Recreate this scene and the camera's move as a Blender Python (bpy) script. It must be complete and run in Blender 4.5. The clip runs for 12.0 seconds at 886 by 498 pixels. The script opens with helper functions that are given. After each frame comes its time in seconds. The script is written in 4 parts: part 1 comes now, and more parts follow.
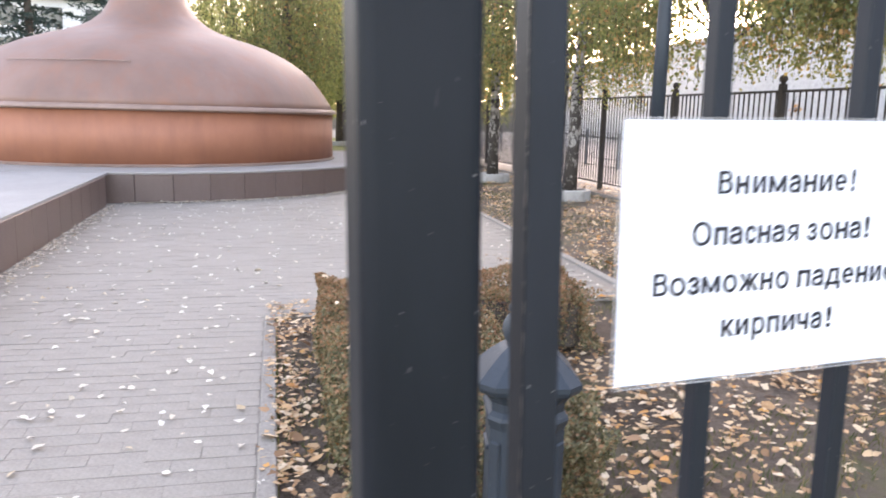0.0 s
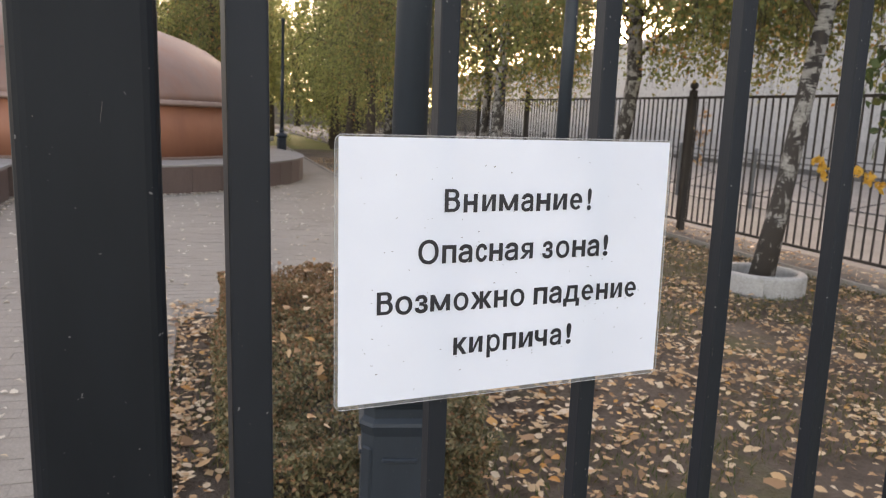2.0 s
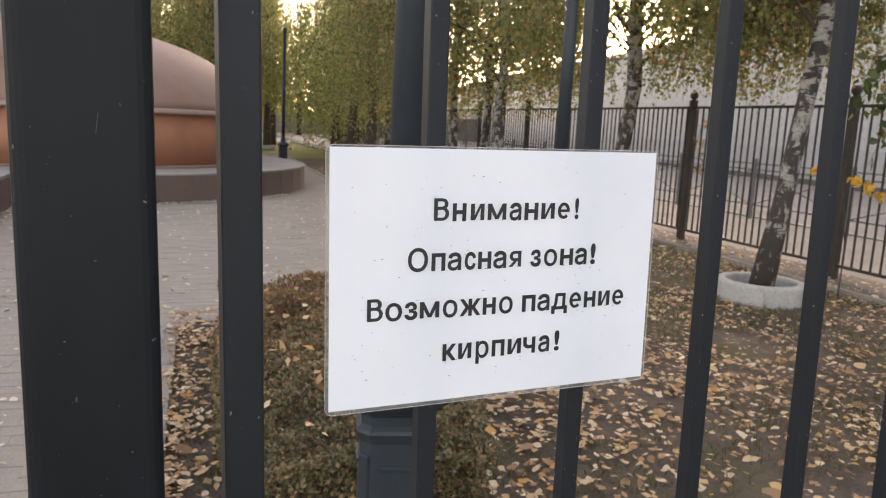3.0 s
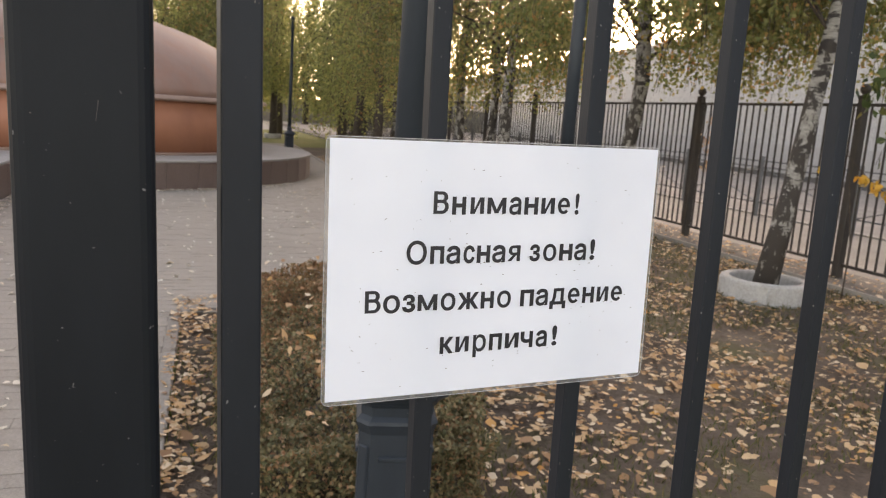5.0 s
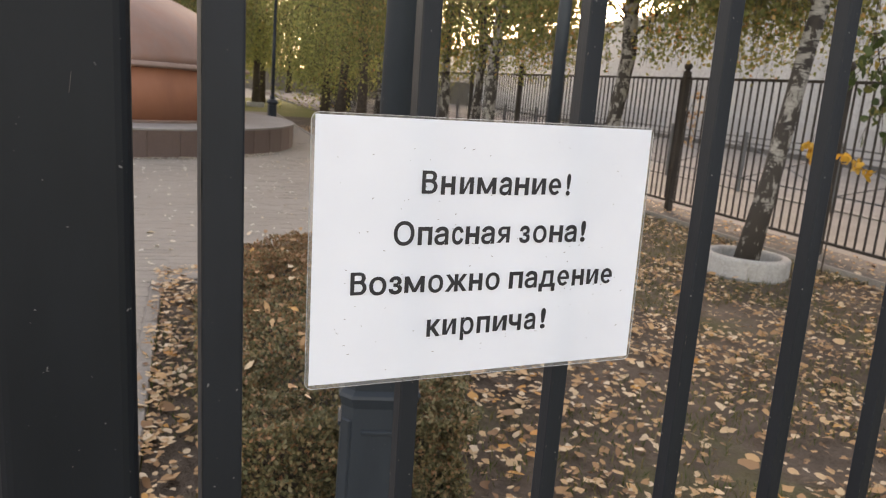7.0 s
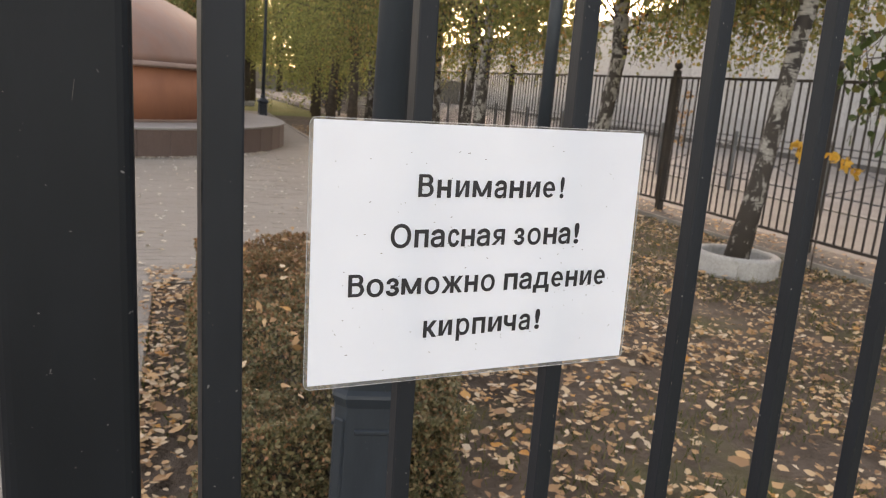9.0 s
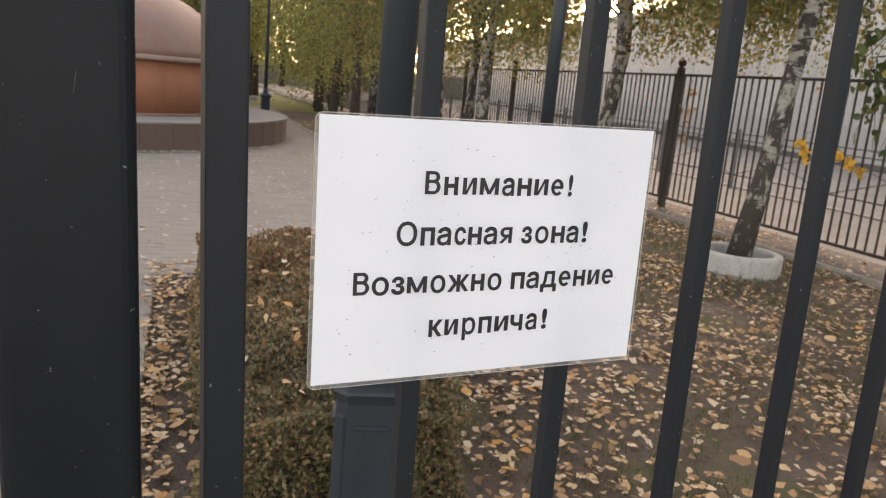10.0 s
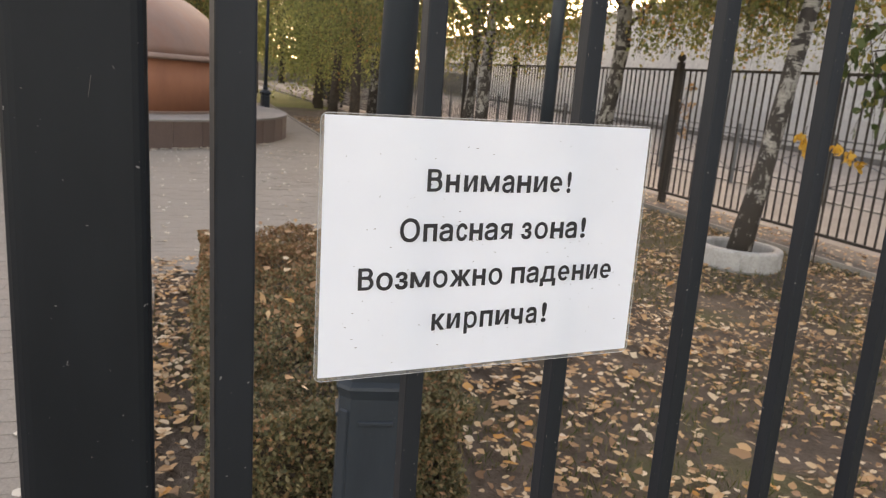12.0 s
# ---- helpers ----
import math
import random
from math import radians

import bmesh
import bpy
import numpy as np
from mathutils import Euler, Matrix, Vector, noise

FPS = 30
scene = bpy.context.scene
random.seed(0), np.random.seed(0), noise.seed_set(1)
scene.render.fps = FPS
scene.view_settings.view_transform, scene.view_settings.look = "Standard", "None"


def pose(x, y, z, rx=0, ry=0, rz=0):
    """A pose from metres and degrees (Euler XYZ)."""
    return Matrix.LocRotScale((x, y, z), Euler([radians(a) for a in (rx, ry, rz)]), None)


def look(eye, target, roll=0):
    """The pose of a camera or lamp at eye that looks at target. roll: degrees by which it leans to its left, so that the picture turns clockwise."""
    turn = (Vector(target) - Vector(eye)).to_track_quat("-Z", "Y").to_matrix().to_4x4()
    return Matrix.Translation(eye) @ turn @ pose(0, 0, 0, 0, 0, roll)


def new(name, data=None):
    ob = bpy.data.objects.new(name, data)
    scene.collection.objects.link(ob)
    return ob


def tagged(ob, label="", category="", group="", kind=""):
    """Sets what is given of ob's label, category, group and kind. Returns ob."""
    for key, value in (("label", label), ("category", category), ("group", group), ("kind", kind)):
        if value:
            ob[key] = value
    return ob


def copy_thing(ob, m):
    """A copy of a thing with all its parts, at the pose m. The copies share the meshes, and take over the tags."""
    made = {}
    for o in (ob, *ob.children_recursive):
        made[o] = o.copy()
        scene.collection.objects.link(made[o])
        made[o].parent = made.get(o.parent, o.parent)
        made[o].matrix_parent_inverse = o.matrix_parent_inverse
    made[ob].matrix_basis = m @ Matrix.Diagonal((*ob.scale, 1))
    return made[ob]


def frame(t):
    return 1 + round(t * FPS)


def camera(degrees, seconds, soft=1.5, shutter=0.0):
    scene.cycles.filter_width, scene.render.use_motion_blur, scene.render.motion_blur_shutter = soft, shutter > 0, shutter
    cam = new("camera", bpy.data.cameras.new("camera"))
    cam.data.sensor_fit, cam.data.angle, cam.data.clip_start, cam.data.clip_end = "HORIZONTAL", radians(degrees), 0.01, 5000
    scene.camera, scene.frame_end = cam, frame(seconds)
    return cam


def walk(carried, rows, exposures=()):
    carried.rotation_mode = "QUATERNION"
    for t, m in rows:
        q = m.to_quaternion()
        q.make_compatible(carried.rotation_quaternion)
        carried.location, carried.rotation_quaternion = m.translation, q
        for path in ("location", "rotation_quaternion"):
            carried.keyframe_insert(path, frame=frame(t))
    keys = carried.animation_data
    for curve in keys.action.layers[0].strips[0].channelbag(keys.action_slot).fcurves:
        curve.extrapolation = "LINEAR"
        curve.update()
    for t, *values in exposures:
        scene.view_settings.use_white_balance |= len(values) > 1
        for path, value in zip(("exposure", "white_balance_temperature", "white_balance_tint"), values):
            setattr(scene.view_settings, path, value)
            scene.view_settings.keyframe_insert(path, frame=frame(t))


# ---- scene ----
from mathutils.geometry import tessellate_polygon as tessellate

# camera and its walk
cam = camera(60.47, 12.0, soft=1.1, shutter=0.3)
cam.data.dof.use_dof = True
cam.data.dof.focus_distance = 0.66
cam.data.dof.aperture_fstop = 19.0
# seconds, eye, yaw, pitch, lean
PATH = [
    (0.0, -0.2967, -0.5038, 1.5420, -17.77, -9.91, 1.38),
    (0.2, -0.2333, -0.5030, 1.5670, -18.21, -9.75, 2.65),
    (0.5, -0.1817, -0.5172, 1.5772, -17.31, -8.87, 3.98),
    (1.0, -0.1377, -0.5414, 1.5671, -21.54, -10.36, 4.17),
    (1.5, -0.1421, -0.5433, 1.5574, -21.96, -10.74, 3.76),
    (2.0, -0.1421, -0.5449, 1.5607, -23.08, -9.90, 2.76),
    (2.5, -0.1379, -0.5530, 1.5620, -23.32, -9.49, 2.76),
    (3.0, -0.1381, -0.5594, 1.5624, -22.97, -9.22, 2.87),
    (3.5, -0.1385, -0.5623, 1.5642, -23.40, -9.23, 2.67),
    (5.5, -0.1333, -0.5595, 1.5636, -22.71, -10.47, 4.35),
    (6.0, -0.1336, -0.5479, 1.5643, -23.34, -11.16, 4.86),
    (6.5, -0.1321, -0.5362, 1.5671, -23.68, -11.54, 4.97),
    (7.0, -0.1316, -0.5443, 1.5678, -24.11, -11.88, 4.79),
    (9.0, -0.1390, -0.5506, 1.5721, -24.79, -11.91, 4.80),
    (9.5, -0.1381, -0.5458, 1.5713, -24.96, -11.93, 4.90),
    (10.0, -0.1387, -0.5403, 1.5715, -24.70, -12.22, 5.20),
    (10.5, -0.1383, -0.5339, 1.5702, -24.45, -12.48, 5.00),
    (11.0, -0.1409, -0.5259, 1.5697, -24.00, -12.62, 5.16),
    (11.5, -0.1460, -0.5352, 1.5740, -23.88, -12.64, 5.25),
    (12.0, -0.1467, -0.5548, 1.5748, -24.68, -12.52, 4.90),
]


def aim(x, y, z, yaw, pitch, lean):
    a, b = radians(yaw), radians(pitch)
    return look((x, y, z), (x - math.sin(a) * math.cos(b), y + math.cos(a) * math.cos(b), z + math.sin(b)), lean)


walk(cam, [(row[0], aim(*row[1:])) for row in PATH], [(0.0, 3.40, 6950, 26), (0.5, 2.97, 6850, 28), (1.2, 2.49, 7250, 25), (2.5, 2.49, 8050, 25), (12.0, 2.49, 8500, 25)])

# world: a clear sky after sunset, the glow low behind the trees
world = bpy.data.worlds.new("dusk_sky")
scene.world = world
world.use_nodes = True
wn = world.node_tree
sky = wn.nodes.new("ShaderNodeTexSky")
sky.sky_type = "NISHITA"
sky.sun_disc = False
sky.sun_elevation = radians(10)
sky.sun_rotation = radians(30)
sky.air_density, sky.dust_density, sky.ozone_density = 1.0, 1.5, 1.0
pale = wn.nodes.new("ShaderNodeHueSaturation")
pale.inputs["Saturation"].default_value = 0.72
wn.links.new(sky.outputs[0], pale.inputs["Color"])
wn.links.new(pale.outputs[0], wn.nodes["Background"].inputs[0])
wn.nodes["Background"].inputs[1].default_value = 0.15
sun = new("sun", bpy.data.lights.new("sun", "SUN"))
sun.data.energy, sun.data.angle, sun.data.color = 0.5, radians(20), (1.0, 0.86, 0.7)
sun.matrix_world = look((5, 8.7, 1.76), (0, 0, 0))


# materials
def nodes_of(name):
    m = bpy.data.materials.new(name)
    m.use_nodes = True
    return m, m.node_tree, m.node_tree.nodes["Principled BSDF"]


def ramp(nt, source, stops):
    r = nt.nodes.new("ShaderNodeValToRGB")
    els = r.color_ramp.elements
    while len(els) < len(stops):
        els.new(0.5)
    for e, (p, c) in zip(els, stops):
        e.position, e.color = p, (*c, 1)
    nt.links.new(source, r.inputs[0])
    return r


def noise_of(nt, scale, detail=4.0, rough=0.6, stretch=(1, 1, 1), coord="Object"):
    tc = nt.nodes.new("ShaderNodeTexCoord")
    mp = nt.nodes.new("ShaderNodeMapping")
    mp.inputs["Scale"].default_value = stretch
    n = nt.nodes.new("ShaderNodeTexNoise")
    n.inputs["Scale"].default_value, n.inputs["Detail"].default_value, n.inputs["Roughness"].default_value = scale, detail, rough
    nt.links.new(tc.outputs[coord], mp.inputs[0])
    nt.links.new(mp.outputs[0], n.inputs["Vector"])
    return n


def blend(nt, fac, a, b, mode="MIX", amount=None):
    m = nt.nodes.new("ShaderNodeMix")
    m.data_type, m.blend_type = "RGBA", mode
    if fac is None:
        m.inputs[0].default_value = amount
    else:
        nt.links.new(fac, m.inputs[0])
    for k, v in ((6, a), (7, b)):
        if isinstance(v, tuple):
            m.inputs[k].default_value = (*v, 1)
        else:
            nt.links.new(v, m.inputs[k])
    return m.outputs[2]


def bump(nt, bsdf, height, strength, distance=0.01):
    b = nt.nodes.new("ShaderNodeBump")
    b.inputs["Strength"].default_value, b.inputs["Distance"].default_value = strength, distance
    nt.links.new(height, b.inputs["Height"])
    nt.links.new(b.outputs[0], bsdf.inputs["Normal"])


def surface(name, lo, hi, scale, rough=0.8, metal=0.0, fine=60.0, relief=0.3, depth=0.005, stretch=(1, 1, 1), vary=0.0, stain=None, stain_scale=1.0):
    """A two-scale surface: broad colour change, fine grain and relief, random tone for each object, stains."""
    m, nt, b = nodes_of(name)
    n1 = noise_of(nt, scale, 5, 0.65, stretch)
    r1 = ramp(nt, n1.outputs[0], [(0.3, lo), (0.7, hi)])
    n2 = noise_of(nt, fine, 3, 0.7, stretch)
    r2 = ramp(nt, n2.outputs[0], [(0.3, (0.72, 0.72, 0.72)), (0.7, (1.15, 1.15, 1.15))])
    col = blend(nt, None, r1.outputs[0], r2.outputs[0], "MULTIPLY", 0.8)
    if stain:
        n3 = noise_of(nt, stain_scale, 6, 0.7)
        r3 = ramp(nt, n3.outputs[0], [(0.52, (0, 0, 0)), (0.68, (1, 1, 1))])
        col = blend(nt, r3.outputs[0], col, stain)
    if vary:
        oi = nt.nodes.new("ShaderNodeObjectInfo")
        rv = ramp(nt, oi.outputs["Random"], [(0.0, (1 - vary,) * 3), (1.0, (1 + vary,) * 3)])
        col = blend(nt, None, col, rv.outputs[0], "MULTIPLY", 1.0)
    nt.links.new(col, b.inputs["Base Color"])
    b.inputs["Roughness"].default_value, b.inputs["Metallic"].default_value = rough, metal
    if rough >= 0.9:
        b.inputs["Specular IOR Level"].default_value = 0.2
    if relief:
        bump(nt, b, n2.outputs[0], relief, depth)
    return m


def leafy(name, stops, rough=0.6, through_light=0.25):
    """Leaves: each island its own tone, some light let through."""
    m, nt, b = nodes_of(name)
    g = nt.nodes.new("ShaderNodeNewGeometry")
    r = ramp(nt, g.outputs["Random Per Island"], stops)
    nt.links.new(r.outputs[0], b.inputs["Base Color"])
    b.inputs["Roughness"].default_value = rough
    b.inputs["Specular IOR Level"].default_value = 0.25
    t = nt.nodes.new("ShaderNodeBsdfTranslucent")
    nt.links.new(r.outputs[0], t.inputs[0])
    mx = nt.nodes.new("ShaderNodeMixShader")
    mx.inputs[0].default_value = through_light
    nt.links.new(b.outputs[0], mx.inputs[1])
    nt.links.new(t.outputs[0], mx.inputs[2])
    nt.links.new(mx.outputs[0], nt.nodes["Material Output"].inputs[0])
    return m


def bark_of():
    m, nt, b = nodes_of("birch_bark")
    n1 = noise_of(nt, 2.4, 5, 0.62, (1, 1, 3.4))
    n2 = noise_of(nt, 14.0, 4, 0.7, (1, 1, 5))
    white = ramp(nt, n2.outputs[0], [(0.3, (0.16, 0.150, 0.136)), (0.64, (0.36, 0.346, 0.318))])
    r1 = ramp(nt, n1.outputs[0], [(0.525, (0, 0, 0)), (0.555, (1, 1, 1))])
    col = blend(nt, r1.outputs[0], white.outputs[0], (0.035, 0.03, 0.028))
    # rough black bark at the foot of the trunk
    tc = nt.nodes.new("ShaderNodeTexCoord")
    sep = nt.nodes.new("ShaderNodeSeparateXYZ")
    nt.links.new(tc.outputs["Object"], sep.inputs[0])
    n3 = noise_of(nt, 9.0, 5, 0.7, (1, 1, 0.5))
    add = nt.nodes.new("ShaderNodeMath")
    add.operation = "MULTIPLY_ADD"
    nt.links.new(sep.outputs[2], add.inputs[0])
    add.inputs[1].default_value = 0.064
    nt.links.new(n3.outputs[0], add.inputs[2])
    r3 = ramp(nt, add.outputs[0], [(0.59, (1, 1, 1)), (0.63, (0, 0, 0))])
    col = blend(nt, r3.outputs[0], col, (0.045, 0.038, 0.033))
    nt.links.new(col, b.inputs["Base Color"])
    b.inputs["Roughness"].default_value = 0.85
    bump(nt, b, n1.outputs[0], 0.6, 0.02)
    return m


def paint_of(name="dark_enamel", lo=(0.0055, 0.0072, 0.0100), hi=(0.0105, 0.0135, 0.018), gloss=0.18):
    """Dark slate-blue enamel, brushed on: faint sags, dust and chips."""
    m, nt, b = nodes_of(name)
    n1 = noise_of(nt, 9, 4, 0.6, (1, 1, 0.25))
    r1 = ramp(nt, n1.outputs[0], [(0.3, lo), (0.7, hi)])
    n2 = noise_of(nt, 160, 2, 0.5)
    r2 = ramp(nt, n2.outputs[0], [(0.74, (0, 0, 0)), (0.78, (1, 1, 1))])
    col = blend(nt, r2.outputs[0], r1.outputs[0], (0.16, 0.16, 0.16))
    nt.links.new(col, b.inputs["Base Color"])
    b.inputs["Roughness"].default_value = 0.5
    b.inputs["Specular IOR Level"].default_value = gloss
    n3 = noise_of(nt, 45, 4, 0.6, (1, 1, 0.35))
    bump(nt, b, n3.outputs[0], 0.25, 0.003)
    return m


def paper_of():
    m, nt, b = nodes_of("white_paper")
    n1 = noise_of(nt, 7, 3)
    r1 = ramp(nt, n1.outputs[0], [(0.3, (0.695, 0.745, 0.845)), (0.7, (0.755, 0.805, 0.90))])
    nt.links.new(r1.outputs[0], b.inputs["Base Color"])
    b.inputs["Roughness"].default_value = 0.35
    b.inputs["Specular IOR Level"].default_value = 0.4
    t = nt.nodes.new("ShaderNodeBsdfTranslucent")
    t.inputs[0].default_value = (0.8, 0.8, 0.8, 1)
    mx = nt.nodes.new("ShaderNodeMixShader")
    mx.inputs[0].default_value = 0.1
    nt.links.new(b.outputs[0], mx.inputs[1])
    nt.links.new(t.outputs[0], mx.inputs[2])
    nt.links.new(mx.outputs[0], nt.nodes["Material Output"].inputs[0])
    n2 = noise_of(nt, 5, 2)
    bump(nt, b, n2.outputs[0], 0.1, 0.01)
    return m


def film_of():
    m, nt, b = nodes_of("clear_film")
    b.inputs["Base Color"].default_value = (0.75, 0.75, 0.75, 1)
    b.inputs["Roughness"].default_value = 0.15
    tr = nt.nodes.new("ShaderNodeBsdfTransparent")
    tr.inputs[0].default_value = (0.9, 0.9, 0.9, 1)
    mx = nt.nodes.new("ShaderNodeMixShader")
    mx.inputs[0].default_value = 0.2
    nt.links.new(tr.outputs[0], mx.inputs[1])
    nt.links.new(b.outputs[0], mx.inputs[2])
    nt.links.new(mx.outputs[0], nt.nodes["Material Output"].inputs[0])
    return m


def copper_of(name, lo, hi, streak, rough):
    m, nt, b = nodes_of(name)
    n1 = noise_of(nt, 0.55, 6, 0.65)
    r1 = ramp(nt, n1.outputs[0], [(0.3, lo), (0.7, hi)])
    n2 = noise_of(nt, 2.6, 5, 0.65, (1, 1, 0.22))
    r2 = ramp(nt, n2.outputs[0], [(0.45, (0, 0, 0)), (0.75, (0.7, 0.7, 0.7))])
    col = blend(nt, r2.outputs[0], r1.outputs[0], streak)
    nt.links.new(col, b.inputs["Base Color"])
    b.inputs["Roughness"].default_value, b.inputs["Metallic"].default_value = rough, 0.12
    n3 = noise_of(nt, 1.6, 3, 0.5)
    bump(nt, b, n3.outputs[0], 0.25, 0.05)
    return m


ENAMEL = paint_of()
# the post's enamel in a lighter tone, for the gate leaf
BAR_PAINT = paint_of("lighter_enamel", (0.0105, 0.0130, 0.0175), (0.0185, 0.0225, 0.0295), 0.22)
IRON = paint_of("grey_blue_enamel", (0.017, 0.0245, 0.033), (0.026, 0.036, 0.047), 0.36)
FENCE_PAINT = paint_of("weathered_black_enamel", (0.030, 0.026, 0.0235), (0.052, 0.045, 0.040), 0.3)
PRIMER = surface("worn_primer", (0.085, 0.075, 0.068), (0.17, 0.15, 0.135), 90, 0.8, relief=0)
LIMEWASH = surface("limewashed_concrete", (0.36, 0.352, 0.335), (0.46, 0.45, 0.43), 3.0, 0.9, fine=45, relief=0.4, depth=0.005, stain=(0.29, 0.285, 0.265), stain_scale=3.5)
KERB_STONE = surface("kerb_concrete", (0.235, 0.21, 0.18), (0.31, 0.285, 0.25), 3.0, 0.9, fine=50, relief=0.5, depth=0.006, vary=0.05)
RENDER_WALL = surface("pale_plaster", (0.52, 0.52, 0.51), (0.62, 0.62, 0.61), 0.5, 0.85, fine=12, relief=0.05)
WINDOW = surface("dark_window_glass", (0.03, 0.035, 0.04), (0.06, 0.065, 0.07), 0.8, 0.12, relief=0)
# dark kerb tone with the shade along the wall's foot put into it
FOOTING = surface("shaded_footing", (0.10, 0.098, 0.095), (0.15, 0.146, 0.14), 1.5, 0.95, fine=20)
PAPER, FILM = paper_of(), film_of()
SEAL = surface("sealed_film_edge", (0.30, 0.30, 0.30), (0.42, 0.42, 0.42), 60, 0.3, relief=0)
INK = surface("printer_ink", (0.012, 0.013, 0.020), (0.020, 0.022, 0.032), 40, 0.45, relief=0)
DIRT = surface("dirt_specks", (0.14, 0.14, 0.15), (0.30, 0.29, 0.28), 60, 0.9, relief=0)
BARK = bark_of()
TWIG = surface("twig_bark", (0.05, 0.04, 0.032), (0.11, 0.09, 0.075), 12, 0.9, fine=40)
SOIL = surface("damp_soil", (0.082, 0.063, 0.048), (0.152, 0.118, 0.091), 1.3, 0.95, fine=30, relief=0.8, depth=0.03, stain=(0.095, 0.094, 0.044), stain_scale=0.9)
LAWN = surface("lawn", (0.13, 0.155, 0.045), (0.23, 0.205, 0.075), 0.5, 0.95, fine=18, relief=0.8, depth=0.03)
SLAB = surface("paving_slab", (0.242, 0.214, 0.180), (0.302, 0.271, 0.230), 1.4, 0.85, fine=90, relief=0.25, depth=0.003, vary=0.03, stain=(0.226, 0.203, 0.172), stain_scale=0.7)
JOINT = surface("joint_sand", (0.215, 0.19, 0.162), (0.265, 0.238, 0.205), 6, 0.95)
CONCRETE = surface("concrete", (0.275, 0.26, 0.23), (0.365, 0.345, 0.31), 3.5, 0.9, fine=50, relief=0.5, depth=0.006, stain=(0.22, 0.22, 0.20), stain_scale=2.5)
GRANITE = surface("brown_granite", (0.100, 0.066, 0.056), (0.150, 0.106, 0.092), 1.2, 0.45, fine=120, relief=0.05, vary=0.05, stretch=(1, 1, 0.4))
GRANITE_TOP = surface("grey_granite", (0.235, 0.225, 0.212), (0.305, 0.292, 0.275), 1.0, 0.75, fine=110, relief=0.05, vary=0.06)
DOME = copper_of("weathered_copper_roof", (0.172, 0.106, 0.084), (0.245, 0.152, 0.121), (0.245, 0.115, 0.072), 0.58)
DRUM = copper_of("warm_copper", (0.27, 0.110, 0.062), (0.37, 0.155, 0.090), (0.22, 0.095, 0.062), 0.62)
LIP = copper_of("dull_copper_lip", (0.22, 0.15, 0.12), (0.32, 0.22, 0.18), (0.16, 0.11, 0.09), 0.5)
ROADWAY = surface("asphalt", (0.20, 0.185, 0.17), (0.28, 0.262, 0.24), 0.8, 0.95, fine=40, relief=0.4)
SIDEWALK = surface("tan_sidewalk", (0.235, 0.215, 0.192), (0.31, 0.285, 0.253), 0.9, 0.95, fine=30)
PANEL = surface("pale_wall_panel", (0.40, 0.405, 0.40), (0.46, 0.465, 0.46), 0.4, 0.6, fine=8, relief=0.02, vary=0.03)
PLINTH = surface("grey_plinth", (0.395, 0.392, 0.385), (0.45, 0.447, 0.44), 0.8, 0.9)
GREEN = surface("green_fascia", (0.02, 0.22, 0.10), (0.03, 0.28, 0.13), 1.0, 0.5, relief=0)
WHITE = surface("white_trim", (0.7, 0.7, 0.7), (0.8, 0.8, 0.8), 1.0, 0.5, relief=0)
STEEL = surface("grey_steel", (0.10, 0.105, 0.11), (0.16, 0.165, 0.17), 3, 0.5, relief=0.1)
FALLEN = leafy("fallen_birch_leaf", [(0.0, (0.20, 0.11, 0.06)), (0.18, (0.33, 0.19, 0.095)), (0.4, (0.47, 0.280, 0.135)), (0.62, (0.555, 0.385, 0.22)), (0.88, (0.60, 0.48, 0.34)), (0.95, (0.52, 0.26, 0.07)), (1.0, (0.46, 0.20, 0.05))], 0.6, 0.05)
# a darker, browner run of the fallen leaf tones
BROWN_LEAF = leafy("dark_brown_leaf", [(0.0, (0.12, 0.07, 0.04)), (0.4, (0.22, 0.13, 0.07)), (0.75, (0.33, 0.21, 0.11)), (1.0, (0.40, 0.29, 0.18))], 0.7, 0.05)
PALE = leafy("dry_leaf", [(0.0, (0.50, 0.43, 0.33)), (0.6, (0.66, 0.61, 0.52)), (1.0, (0.46, 0.35, 0.22))], 0.7, 0.05)
BIRCH = leafy("birch_leaf", [(0.0, (0.130, 0.155, 0.055)), (0.55, (0.215, 0.222, 0.080)), (0.84, (0.300, 0.265, 0.100)), (0.95, (0.430, 0.270, 0.100)), (1.0, (0.430, 0.205, 0.085))], 0.55, 0.42)
GREENER = leafy("green_leaf", [(0.0, (0.215, 0.245, 0.09)), (0.65, (0.355, 0.370, 0.135)), (1.0, (0.52, 0.46, 0.17))], 0.55, 0.56)
DARKLEAF = leafy("dark_leaf", [(0.0, (0.035, 0.06, 0.022)), (0.7, (0.085, 0.115, 0.04)), (0.93, (0.17, 0.16, 0.05)), (1.0, (0.36, 0.25, 0.06))], 0.5, 0.3)
YELLOW = leafy("yellow_leaf", [(0.0, (0.62, 0.36, 0.05)), (1.0, (0.70, 0.45, 0.10))], 0.55, 0.3)
NEEDLE = leafy("spruce_needle", [(0.0, (0.02, 0.035, 0.03)), (1.0, (0.045, 0.07, 0.058))], 0.6, 0.1)
MUD_EDGE = surface("worn_plinth", (0.115, 0.099, 0.086), (0.195, 0.172, 0.152), 2.0, 0.95, fine=40, relief=0.6, stain=(0.10, 0.085, 0.07), stain_scale=1.6)
HEDGE = leafy("hedge_leaf", [(0.0, (0.075, 0.080, 0.040)), (0.45, (0.165, 0.148, 0.075)), (0.8, (0.275, 0.212, 0.112)), (1.0, (0.350, 0.180, 0.100))], 0.5, 0.15)
